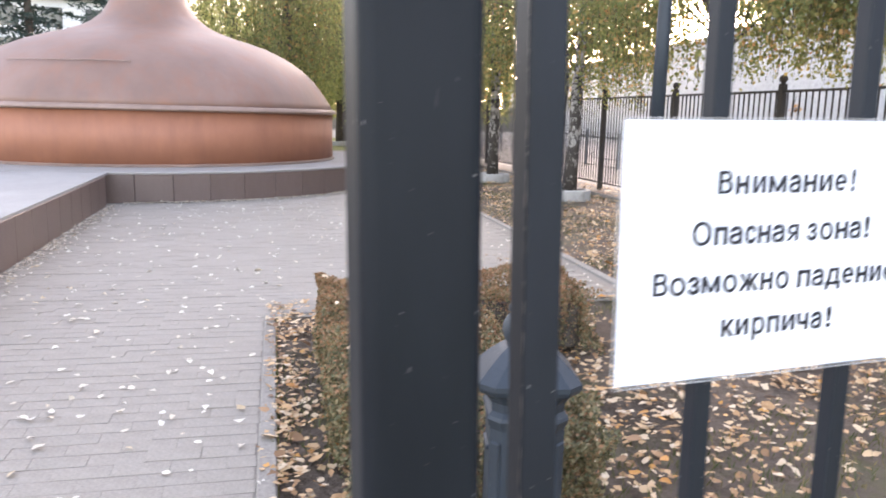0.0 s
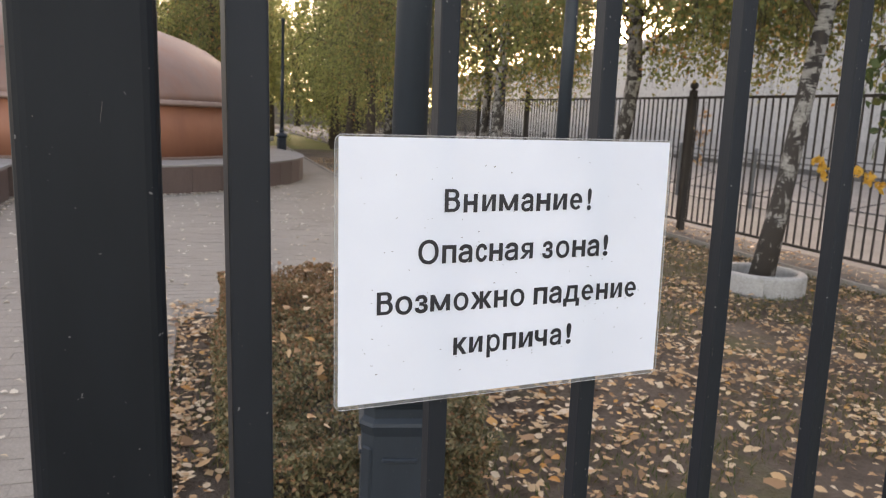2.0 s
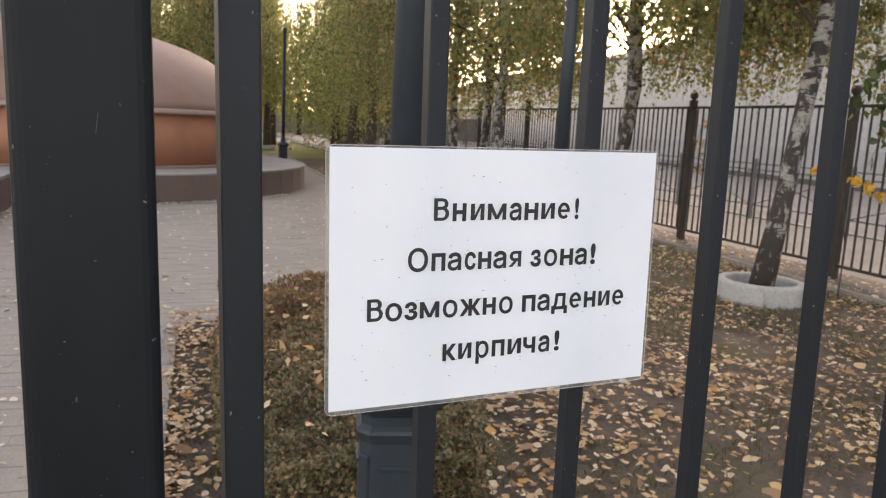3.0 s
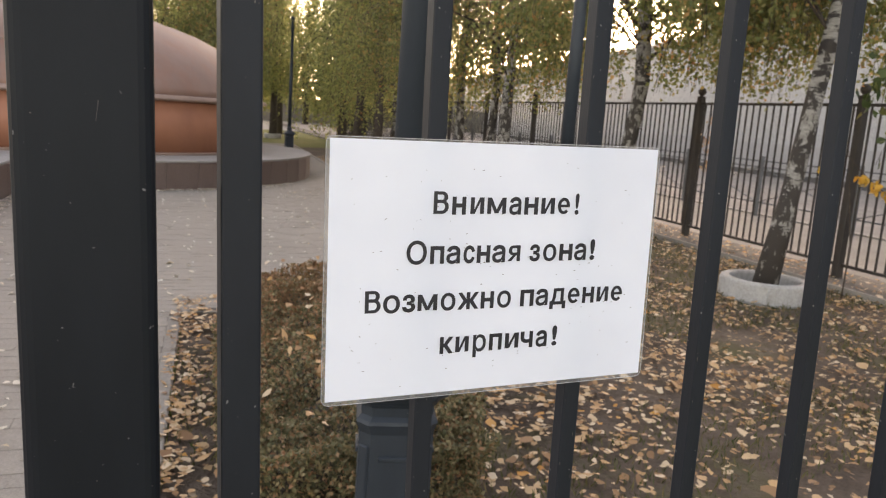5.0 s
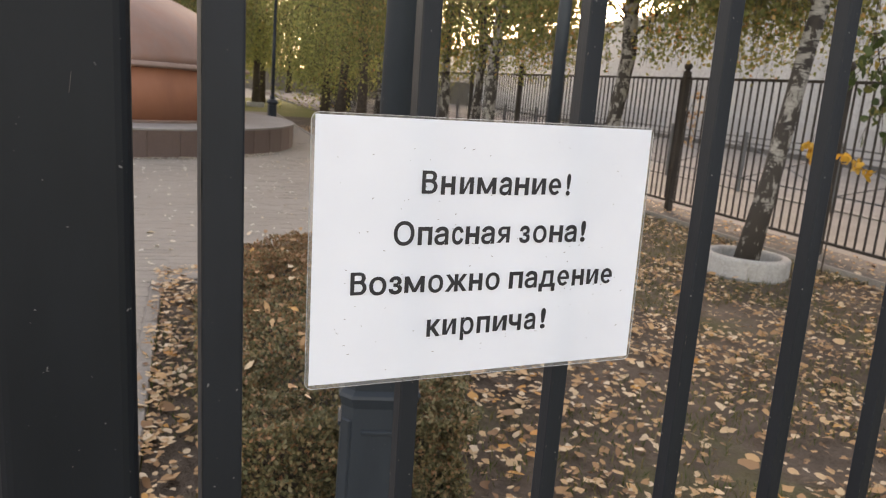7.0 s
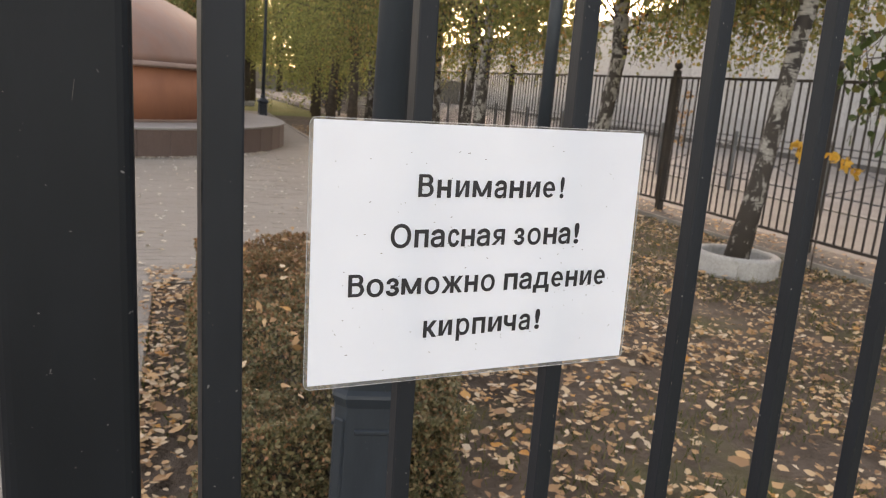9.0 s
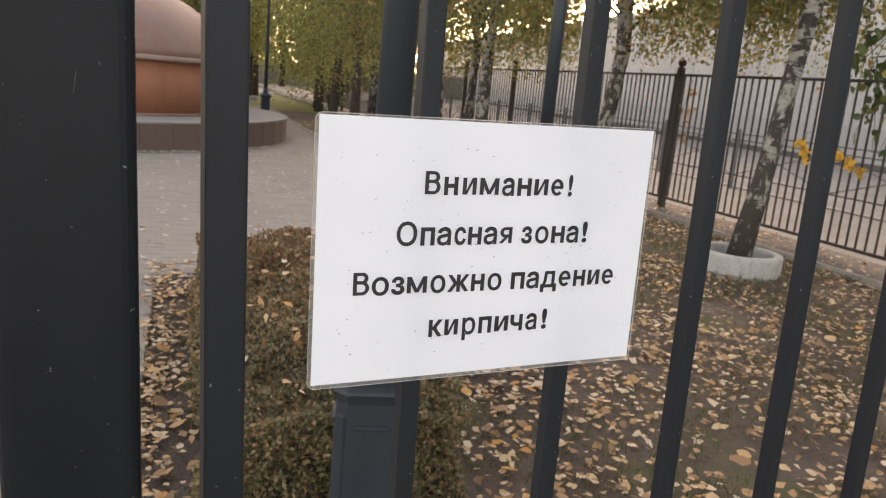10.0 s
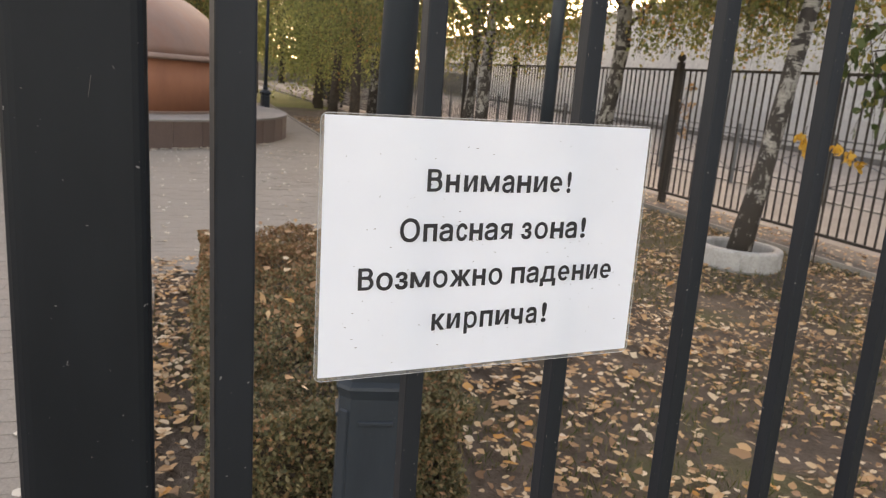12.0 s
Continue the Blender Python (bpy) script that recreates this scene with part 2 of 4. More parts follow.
RUSSET = leafy("russet_hedge_leaf", [(0.0, (0.175, 0.118, 0.056)), (0.5, (0.260, 0.155, 0.078)), (0.85, (0.330, 0.168, 0.092)), (1.0, (0.410, 0.225, 0.115))], 0.5, 0.15)
BLADE = leafy("grass_blade", [(0.0, (0.055, 0.075, 0.022)), (0.6, (0.10, 0.105, 0.035)), (1.0, (0.20, 0.15, 0.065))], 0.6, 0.2)


# mesh helpers
def part(name, bm, material, parent=None, label="", smooth=False):
    me = bpy.data.meshes.new(name)
    bm.to_mesh(me)
    bm.free()
    return link(name, me, material, parent, label, smooth)


def link(name, me, material, parent=None, label="", smooth=False):
    if material and not me.materials:
        me.materials.append(material)
    if smooth:
        me.polygons.foreach_set("use_smooth", [True] * len(me.polygons))
    ob = new(name, me)
    if parent:
        ob.parent = parent
    if label:
        ob["label"] = label
    return ob


def empty(name, m=None):
    ob = new(name)
    ob.empty_display_size = 0.1
    if m:
        ob.matrix_basis = m
    return ob


def box(bm, x0, x1, y0, y1, z0, z1, bevel=0.0, segments=1):
    r = bmesh.ops.create_cube(bm, size=1)
    vs = r["verts"]
    for v in vs:
        v.co = Vector((x0 + (v.co.x + 0.5) * (x1 - x0), y0 + (v.co.y + 0.5) * (y1 - y0), z0 + (v.co.z + 0.5) * (z1 - z0)))
    if bevel:
        es = list({e for v in vs for e in v.link_edges})
        bmesh.ops.bevel(bm, geom=es, offset=bevel, segments=segments, profile=0.5, affect="EDGES")
    return bm


def boxed(*a, **k):
    return box(bmesh.new(), *a, **k)


def lathe(profile, steps=32, sides=None):
    """A turned body from rows of (radius, height)."""
    bm = bmesh.new()
    rings = []
    for r, z in profile:
        rings.append([bm.verts.new((r * math.cos(2 * math.pi * k / steps), r * math.sin(2 * math.pi * k / steps), z)) for k in range(steps)])
    for a, b in zip(rings, rings[1:]):
        for k in range(steps):
            bm.faces.new((a[k], a[(k + 1) % steps], b[(k + 1) % steps], b[k]))
    bm.faces.new(rings[-1])
    bm.faces.new(rings[0][::-1])
    return bm


def chamfered(levels):
    """A square body with cut corners from rows of (half width, cut, height)."""
    bm = bmesh.new()
    rings = []
    for h, c, z in levels:
        pts = [(h, -h + c), (h, h - c), (h - c, h), (-h + c, h), (-h, h - c), (-h, -h + c), (-h + c, -h), (h - c, -h)]
        rings.append([bm.verts.new((x, y, z)) for x, y in pts])
    for a, b in zip(rings, rings[1:]):
        for k in range(8):
            bm.faces.new((a[k], a[(k + 1) % 8], b[(k + 1) % 8], b[k]))
    bm.faces.new(rings[-1])
    bm.faces.new(rings[0][::-1])
    return bm


def tube(bm, pts, radii, sides=8):
    """A tapered limb through the points."""
    rings = []
    for k, p in enumerate(pts):
        d = (pts[min(k + 1, len(pts) - 1)] - pts[max(k - 1, 0)]).normalized()
        u = d.orthogonal().normalized()
        v = d.cross(u)
        rings.append([bm.verts.new(p + (u * math.cos(2 * math.pi * s / sides) + v * math.sin(2 * math.pi * s / sides)) * radii[k]) for s in range(sides)])
    for a, b in zip(rings, rings[1:]):
        best = min(range(sides), key=lambda o: (a[0].co - b[o].co).length)
        for s in range(sides):
            bm.faces.new((a[s], a[(s + 1) % sides], b[(s + 1 + best) % sides], b[(s + best) % sides]))
    bm.faces.new(rings[-1])
    bm.faces.new(rings[0][::-1])
    return bm


def leaves_mesh(name, centres, axis, normal, length, width, fold=0.25):
    """Many folded leaves: each four corners, two faces."""
    n = len(centres)
    axis = axis / np.linalg.norm(axis, axis=1)[:, None]
    side = np.cross(axis, normal)
    side /= np.linalg.norm(side, axis=1)[:, None] + 1e-9
    up = np.cross(side, axis)
    length, width = np.asarray(length)[:, None], np.asarray(width)[:, None]
    v = np.empty((n, 4, 3))
    v[:, 0] = centres - axis * length * 0.5
    v[:, 1] = centres + side * width * 0.5 + up * width * fold - axis * length * 0.08
    v[:, 2] = centres + axis * length * 0.5
    v[:, 3] = centres - side * width * 0.5 + up * width * fold - axis * length * 0.08
    idx = np.arange(n)[:, None] * 4
    tri = np.concatenate([idx + [0, 1, 2], idx + [0, 2, 3]], 1).reshape(-1, 3)
    me = bpy.data.meshes.new(name)
    me.vertices.add(n * 4)
    me.vertices.foreach_set("co", v.ravel())
    me.loops.add(len(tri) * 3)
    me.loops.foreach_set("vertex_index", tri.ravel().astype(np.int32))
    me.polygons.add(len(tri))
    me.polygons.foreach_set("loop_start", np.arange(0, len(tri) * 3, 3, dtype=np.int32))
    me.update()
    me.validate()
    return me


def rand_dirs(rng, n):
    d = rng.normal(size=(n, 3))
    return d / np.linalg.norm(d, axis=1)[:, None]


def blades_mesh(name, centres, axis, normal, length, width, rng, curl=0.18):
    """Broad ovate leaves with an uneven rim and a curled blade: a middle and eight rim points each."""
    n = len(centres)
    axis = axis / np.linalg.norm(axis, axis=1)[:, None]
    side = np.cross(axis, normal)
    side /= np.linalg.norm(side, axis=1)[:, None] + 1e-9
    up = np.cross(side, axis)
    rim = np.array([(-0.5, 0.0), (-0.34, 0.34), (-0.05, 0.5), (0.24, 0.33), (0.52, 0.0), (0.24, -0.33), (-0.05, -0.5), (-0.34, -0.34)])
    wob = 1 + 0.22 * rng.normal(size=(n, 8, 1))
    uv = rim[None] * np.clip(wob, 0.6, 1.4)
    lift = curl * (np.abs(uv[:, :, 1:2]) * width[:, None, None] * (0.3 + rng.random((n, 1, 1))) + (uv[:, :, 0:1] ** 2) * length[:, None, None] * rng.normal(size=(n, 1, 1)))
    v = np.empty((n, 9, 3))
    v[:, 0] = centres
    v[:, 1:] = centres[:, None] + axis[:, None] * uv[:, :, 0:1] * length[:, None, None] + side[:, None] * uv[:, :, 1:2] * width[:, None, None] + up[:, None] * lift
    idx = np.arange(n)[:, None] * 9
    tri = np.concatenate([idx + [0, 1 + k, 1 + (k + 1) % 8] for k in range(8)], 1).reshape(-1, 3)
    me = bpy.data.meshes.new(name)
    me.vertices.add(n * 9)
    me.vertices.foreach_set("co", v.ravel())
    me.loops.add(len(tri) * 3)
    me.loops.foreach_set("vertex_index", tri.ravel().astype(np.int32))
    me.polygons.add(len(tri))
    me.polygons.foreach_set("loop_start", np.arange(0, len(tri) * 3, 3, dtype=np.int32))
    me.update()
    me.validate()
    return me


# ---- the ground and what is laid on it ----
KERB_A, KERB_B = Vector((-0.12, 2.0)), Vector((0.18, 5.30))   # edge of the paving beside the bed
ALONG = (KERB_B - KERB_A).normalized()
ACROSS = Vector((ALONG.y, -ALONG.x))


def sheet(name, outline, z, material, label, category):
    bm = bmesh.new()
    bm.faces.new([bm.verts.new((x, y, z)) for x, y in outline])
    return tagged(part(name, bm, material), label, category, kind="structure")


def ground_sheet():
    bm = bmesh.new()
    ring = [bm.verts.new((900 * math.cos(a), 900 * math.sin(a), -0.03)) for a in np.linspace(0, 2 * math.pi, 48, endpoint=False)]
    bm.faces.new(ring)
    tagged(part("ground", bm, LAWN), "wide autumn lawn of dull green and brown grass", "ground", kind="structure")


ground_sheet()


def soil_bed():
    """Bare earth under the birches, slightly uneven."""
    bm = bmesh.new()
    nx, ny = 60, 110
    grid = []
    for j in range(ny + 1):
        y = -1.0 + 31.0 * (j / ny) ** 1.5
        row = []
        for i in range(nx + 1):
            west = (KERB_A.x + (y - KERB_A.y) * ALONG.x / ALONG.y + 0.05) if y < 5.32 else 3.48 + (y - 6.0) * 0.104
            east = 6.66 + y * 0.072
            x = west + (east - west) * i / nx
            z = -0.012 + 0.018 * noise.noise((x * 0.9, y * 0.9, 0)) + 0.008 * noise.noise((x * 5, y * 5, 3))
            row.append(bm.verts.new((x, y, z)))
        grid.append(row)
    for a, b in zip(grid, grid[1:]):
        for i in range(nx):
            bm.faces.new((a[i], a[i + 1], b[i + 1], b[i]))
    tagged(part("soil_bed", bm, SOIL, smooth=True), "bare brown earth bed with sparse moss and grass", "soil", kind="structure")


soil_bed()

PAVED = sheet("pavement", [(-40, -12), (-0.02, -12), (KERB_A.x - 0.02, KERB_A.y), (KERB_B.x - 0.02, KERB_B.y), (3.38, 5.30), (6.15, 32), (-40, 32)], 0.0, JOINT,
              "grey paved yard strewn with a few dry leaves", "pavement")


def kerbs():
    """Flush concrete kerb stones between paving and bed."""
    runs = [(KERB_A - ALONG * 3.1, KERB_B, 0.085), (KERB_B + Vector((0.09, 0.0)), Vector((3.38, 5.30)), 0.085), (Vector((3.42, 5.34)), Vector((6.2, 32.0)), 0.09)]
    mesh = {}
    base = tagged(empty("kerb"), "pale concrete kerb stones flush with the paving", "kerb", kind="structure")
    for a, b, w in runs:
        d = (b - a)
        n = max(1, round(d.length / 1.0))
        step = d.length / n
        for k in range(n):
            key = round(step, 4)
            if key not in mesh:
                bm = boxed(-step / 2 + 0.004, step / 2 - 0.004, -w / 2, w / 2, -0.15, 0.022, bevel=0.008)
                me = bpy.data.meshes.new("kerb_stone")
                bm.to_mesh(me)
                bm.free()
                mesh[key] = me
            p = a + d * ((k + 0.5) / n)
            ob = link("kerb_stone", mesh[key], KERB_STONE, base)
            ob.matrix_basis = pose(p.x, p.y, 0.004 * math.sin(k * 2.3), 0, 0, math.degrees(math.atan2(d.y, d.x)))


kerbs()

# ---- the copper vessel on its granite terrace ----
CX, CY, TOP = -1.35, 18.2, 0.51
TERRACE_R, DRUM_R = 5.2, 4.04


def terrace():
    base = tagged(empty("terrace", pose(CX, CY, 0)), "low terrace clad in polished brown granite with a grey top", "terrace", kind="structure")
    part("round_base", lathe([(TERRACE_R - 0.03, -0.1), (TERRACE_R - 0.03, TOP - 0.03)], 96), GRANITE, base)
    part("round_top", lathe([(TERRACE_R + 0.015, TOP - 0.035), (TERRACE_R + 0.02, TOP - 0.005), (TERRACE_R + 0.01, TOP)], 96), GRANITE_TOP, base, "grey granite top slabs", False)
    ex, ey = -1.75 - CX, 12.65 - CY
    wx, wy = -2.41 - CX, 2.5 - CY
    for name, inset, z0, z1, material in (("wing_base", 0.03, -0.1, TOP - 0.03, GRANITE), ("wing_top", -0.015, TOP - 0.038, TOP - 0.004, GRANITE_TOP)):
        bm = bmesh.new()
        pts = [(wx - inset, wy + inset), (ex - inset, ey + 0.6), (-14, ey + 0.6), (-14, wy + inset)]
        lo = [bm.verts.new((x, y, z0)) for x, y in pts]
        hi = [bm.verts.new((x, y, z1)) for x, y in pts]
        bm.faces.new(hi)
        for k in range(4):
            bm.faces.new((lo[k], lo[(k + 1) % 4], hi[(k + 1) % 4], hi[k]))
        bmesh.ops.recalc_face_normals(bm, faces=bm.faces)
        part(name, bm, material, base)
    # cladding slabs, one by one
    me = bpy.data.meshes.new("slab")
    bm = boxed(-0.2992, 0.2992, -0.03, 0.0, 0.0, TOP - 0.04, bevel=0.004)
    bm.to_mesh(me)
    bm.free()
    n = round(2 * math.pi * TERRACE_R / 0.6)
    for k in range(n):
        a = 2 * math.pi * k / n
        if -2.2 < a - (2 * math.pi if a > math.pi else 0) < 0.9:
            ob = link("slab", me, GRANITE, base)
            ob.matrix_basis = pose(TERRACE_R * math.cos(a), TERRACE_R * math.sin(a), 0, 0, 0, math.degrees(a) - 90) @ pose(0, 0, 0, 0, 0, 0)
            ob.matrix_basis = pose((TERRACE_R - 0.03) * math.cos(a), (TERRACE_R - 0.03) * math.sin(a), 0, 0, 0, math.degrees(a) + 90)
    d = Vector((ex - wx, ey - wy))
    m = int(d.length / 0.6)
    for k in range(m):
        p = Vector((ex, ey)) - d.normalized() * (0.3 + 0.6 * k)
        ob = link("slab", me, GRANITE, base)
        ob.matrix_basis = pose(p.x - 0.03, p.y, 0, 0, 0, math.degrees(math.atan2(d.y, d.x)))


terrace()


def copper_vessel():
    v = tagged(empty("copper_vessel", pose(CX + 0.08, CY, TOP)), "huge old copper brewing vessel with a bell-shaped dome and tall neck", "vessel")
    z = -TOP
    part("drum", lathe([(DRUM_R - 0.03, 0.0), (DRUM_R - 0.03, 1.53 + z)], 128), DRUM, v, "orange-brown copper drum wall", True)
    part("foot_ring", lathe([(DRUM_R + 0.01, 0.0), (DRUM_R + 0.02, 0.03), (DRUM_R - 0.02, 0.05)], 128), LIP, v)
    part("lip", lathe([(DRUM_R, 1.51 + z), (DRUM_R + 0.07, 1.53 + z), (DRUM_R + 0.08, 1.56 + z), (DRUM_R + 0.03, 1.585 + z), (DRUM_R + 0.03, 1.605 + z), (DRUM_R - 0.02, 1.62 + z)], 128), LIP, v, "rolled dark copper lip", True)
    rows = [(4.93, 1.70), (4.82, 1.92), (4.66, 2.18), (4.40, 2.52), (4.05, 2.85), (3.62, 3.14), (3.15, 3.36), (2.65, 3.53), (2.20, 3.66), (1.85, 3.79), (1.52, 3.95), (1.24, 4.18),
            (1.06, 4.45), (0.92, 4.8), (0.83, 5.2), (0.77, 5.7), (0.74, 6.3), (0.72, 7.2), (0.72, 8.0)]
    part("dome", lathe([(r * DRUM_R / 4.95, 1.575 + 0.80 * (h - 1.70) + z) for r, h in rows], 128), DOME, v, "dull pinkish weathered copper dome", True)
    part("cap", lathe([(0.67, 6.80 + z), (0.85, 6.88 + z), (0.85, 6.98 + z), (0.4, 7.3 + z), (0.05, 7.4 + z)], 48), LIP, v, "", True)
    # a soldered seam round part of the dome
    seam_r, seam_z = 4.27 * DRUM_R / 4.95, 1.60 + 0.825 * 0.96
    bm = bmesh.new()
    pts = [Vector((seam_r * math.cos(a), seam_r * math.sin(a), seam_z + z)) for a in np.linspace(radians(227), radians(267), 24)]
    tube(bm, pts, [0.012] * 24, 6)
    part("seam", bm, LIP, v)


copper_vessel()

# ---- the street behind the far fence ----
FENCE0, FSTEP = Vector((7.36, 5.63)), Vector((0.072, 0.9974)) * 2.88
FDIR = FSTEP.normalized()
FNORM = Vector((FDIR.y, -FDIR.x))
PLINTH_IN = -0.42   # inner edge of the strip that carries the fence


def strip(name, d0, d1, z, material, label, category):
    a, b = FENCE0 - FDIR * 30, FENCE0 + FDIR * 90
    o = [a + FNORM * d0, a + FNORM * d1, b + FNORM * d1, b + FNORM * d0]
    bm = bmesh.new()
    lo = [bm.verts.new((p.x, p.y, -0.2)) for p in o]
    hi = [bm.verts.new((p.x, p.y, z)) for p in o]
    bm.faces.new(hi)
    for k in range(4):
        bm.faces.new((lo[k], lo[(k + 1) % 4], hi[(k + 1) % 4], hi[k]))
    bmesh.ops.recalc_face_normals(bm, faces=bm.faces)
    return tagged(part(name, bm, material), label, category, kind="structure")


strip("fence_plinth", PLINTH_IN, 0.42, 0.05, MUD_EDGE, "low worn concrete plinth under the fence", "plinth")
strip("bed_edging", PLINTH_IN - 0.05, PLINTH_IN - 0.003, 0.062, KERB_STONE, "thin pale concrete edging along the bed", "kerb")
strip("sidewalk", 0.43, 3.9, 0.02, SIDEWALK, "pale tan sidewalk behind the fence", "sidewalk")
strip("road_kerb", 3.9, 4.05, 0.05, CONCRETE, "pale kerb along the road", "kerb")
strip("road", 4.05, 19.0, -0.02, ROADWAY, "dusty pale asphalt road", "road")


def building():
    b = tagged(empty("long_building", pose(24.0, 19.15, 0, 0, 0, -12)), "long low building with pale blank wall panels", "building")
    part("wall", boxed(0.15, 16, -50, 90, 0, 6.25), PANEL, b)
    # the dark strip stands for a shadowed edge where wall meets road
    part("footing", boxed(-0.04, 0.17, -50, 90, -0.1, 0.19, bevel=0.02), FOOTING, b, "dark edge strip with the wall-foot shade in its colour")
    part("plinth", boxed(0.0, 0.16, -50, 90, 0.19, 1.38, bevel=0.02), PLINTH, b, "pale grey plinth")
    part("cornice", boxed(-0.14, 0.2, -50, 90, 6.25, 6.50, bevel=0.02), WHITE, b, "white cornice")
    part("fascia", boxed(0.6, 1.0, -50, 14, 6.95, 7.7), GREEN, b, "bright green roof fascia")
    part("parapet", boxed(0.5, 0.8, -50, 14, 6.50, 6.95, bevel=0.02), RENDER_WALL, b)
    part("roof", boxed(0.3, 16, -50, 90, 6.25, 6.48), PLINTH, b)
    upright = bpy.data.meshes.new("parapet_post")
    bm = boxed(0.42, 0.50, -0.05, 0.05, 6.50, 7.0)
    bm.to_mesh(upright)
    bm.free()
    for k in range(24):
        link("parapet_post", upright, WHITE, b).matrix_basis = pose(0, -16 + 1.25 * k, 0)
    me = bpy.data.meshes.new("panel")
    bm = boxed(0.10, 0.15, -0.892, 0.892, 1.39, 6.24, bevel=0.004)
    bm.to_mesh(me)
    bm.free()
    for k in range(48):
        ob = link("panel", me, PANEL, b)
        ob.matrix_basis = pose(0, -10 + 1.8 * k, 0)


building()


def barrier():
    """Knee-high street barrier: posts, two rails and crossed braces."""
    base = empty("street_barrier")
    tagged(base, "grey steel pedestrian barrier with crossed braces", "barrier", "barrier sections along the road")
    L = 2.4
    part("post", boxed(-0.04, 0.04, -0.04, 0.04, 0, 1.2, bevel=0.008), STEEL, base)
    for z in (0.28, 0.98, 1.1):
        part("rail", boxed(-0.014, 0.014, 0.04, L - 0.04, z - 0.014, z + 0.014), STEEL, base)
    for s in (1, -1):
        bm = bmesh.new()
        z0, z1 = (0.29, 0.97) if s > 0 else (0.97, 0.29)
        tube(bm, [Vector((0.008 * s, 0.05, z0)), Vector((0.008 * s, L - 0.05, z1))], [0.012] * 2, 6)
        part("brace", bm, STEEL, base)
    yaw = -math.degrees(math.atan2(FDIR.x, FDIR.y))
    start = FENCE0 + FNORM * 3.74 + FDIR * 1.01
    for k in range(-3, 14):
        p = start + FDIR * (L * k)
        m = pose(p.x, p.y, 0.02, 0, 0, yaw)
        if k == -3:
            base.matrix_basis = m
        else:
            copy_thing(base, m)


barrier()


def far_fence():
    yaw = -math.degrees(math.atan2(FDIR.x, FDIR.y))
    L = FSTEP.length
    fence = tagged(empty("steel_fence", pose(FENCE0.x, FENCE0.y, 0.05, 0, 0, yaw)), "black welded steel fence with upright bars and ball-topped posts", "fence")
    rail, bar, shaft = bpy.data.meshes.new("rail"), bpy.data.meshes.new("bar"), bpy.data.meshes.new("post")
    bm = boxed(-0.018, 0.018, 0.05, L - 0.05, -0.018, 0.018, bevel=0.003)
    bm.to_mesh(rail)
    bm.free()
    bm = boxed(-0.009, 0.009, -0.009, 0.009, 0.155, 1.95)
    bm.to_mesh(bar)
    bm.free()
    bm = boxed(-0.046, 0.046, -0.046, 0.046, -0.05, 2.03, bevel=0.008)
    bm.to_mesh(shaft)
    bm.free()
    ball = lathe([(0.06, 2.03), (0.062, 2.05), (0.025, 2.06), (0.03, 2.07), (0.052, 2.09), (0.062, 2.12), (0.052, 2.155), (0.03, 2.175), (0.004, 2.18)], 20)
    finial = bpy.data.meshes.new("finial")
    ball.to_mesh(finial)
    ball.free()
    n = 22
    for k in range(-2, 11):
        for z in (0.155, 1.95):
            link("rail", rail, FENCE_PAINT, fence).matrix_basis = pose(0, L * k, z)
        for q in range(n):
            link("bar", bar, FENCE_PAINT, fence).matrix_basis = pose(0, L * k + 0.06 + (L - 0.12) * (q + 0.5) / n, 0)
        post = link("post", shaft, FENCE_PAINT, fence)
        post.matrix_basis = pose(0, L * k, 0)
        link("finial", finial, FENCE_PAINT, post, "", True)


far_fence()

# ---- trees ----


def planter(x, y, s=1.0):
    p = tagged(empty("tree_ring", pose(x, y, -0.02)), "round pale concrete planter ring round a tree", "planter", "planter rings under the birches")
    part("ring", lathe([(0.405 * s, 0.0), (0.420 * s, 0.03), (0.423 * s, 0.195), (0.417 * s, 0.212), (0.405 * s, 0.220), (0.345 * s, 0.220), (0.335 * s, 0.213), (0.328 * s, 0.195), (0.325 * s, 0.07)], 40), LIMEWASH, p)
    for q in range(4):
        part("cast_joint", boxed(0.412 * s, 0.428 * s, -0.045, 0.045, 0.02, 0.20, bevel=0.006), LIMEWASH, p).matrix_basis = pose(0, 0, 0, 0, 0, -125 + 90 * q)
    part("earth", lathe([(0.33 * s, 0.05), (0.33 * s, 0.08), (0.1, 0.11)], 24), SOIL, p, "dark earth", True)


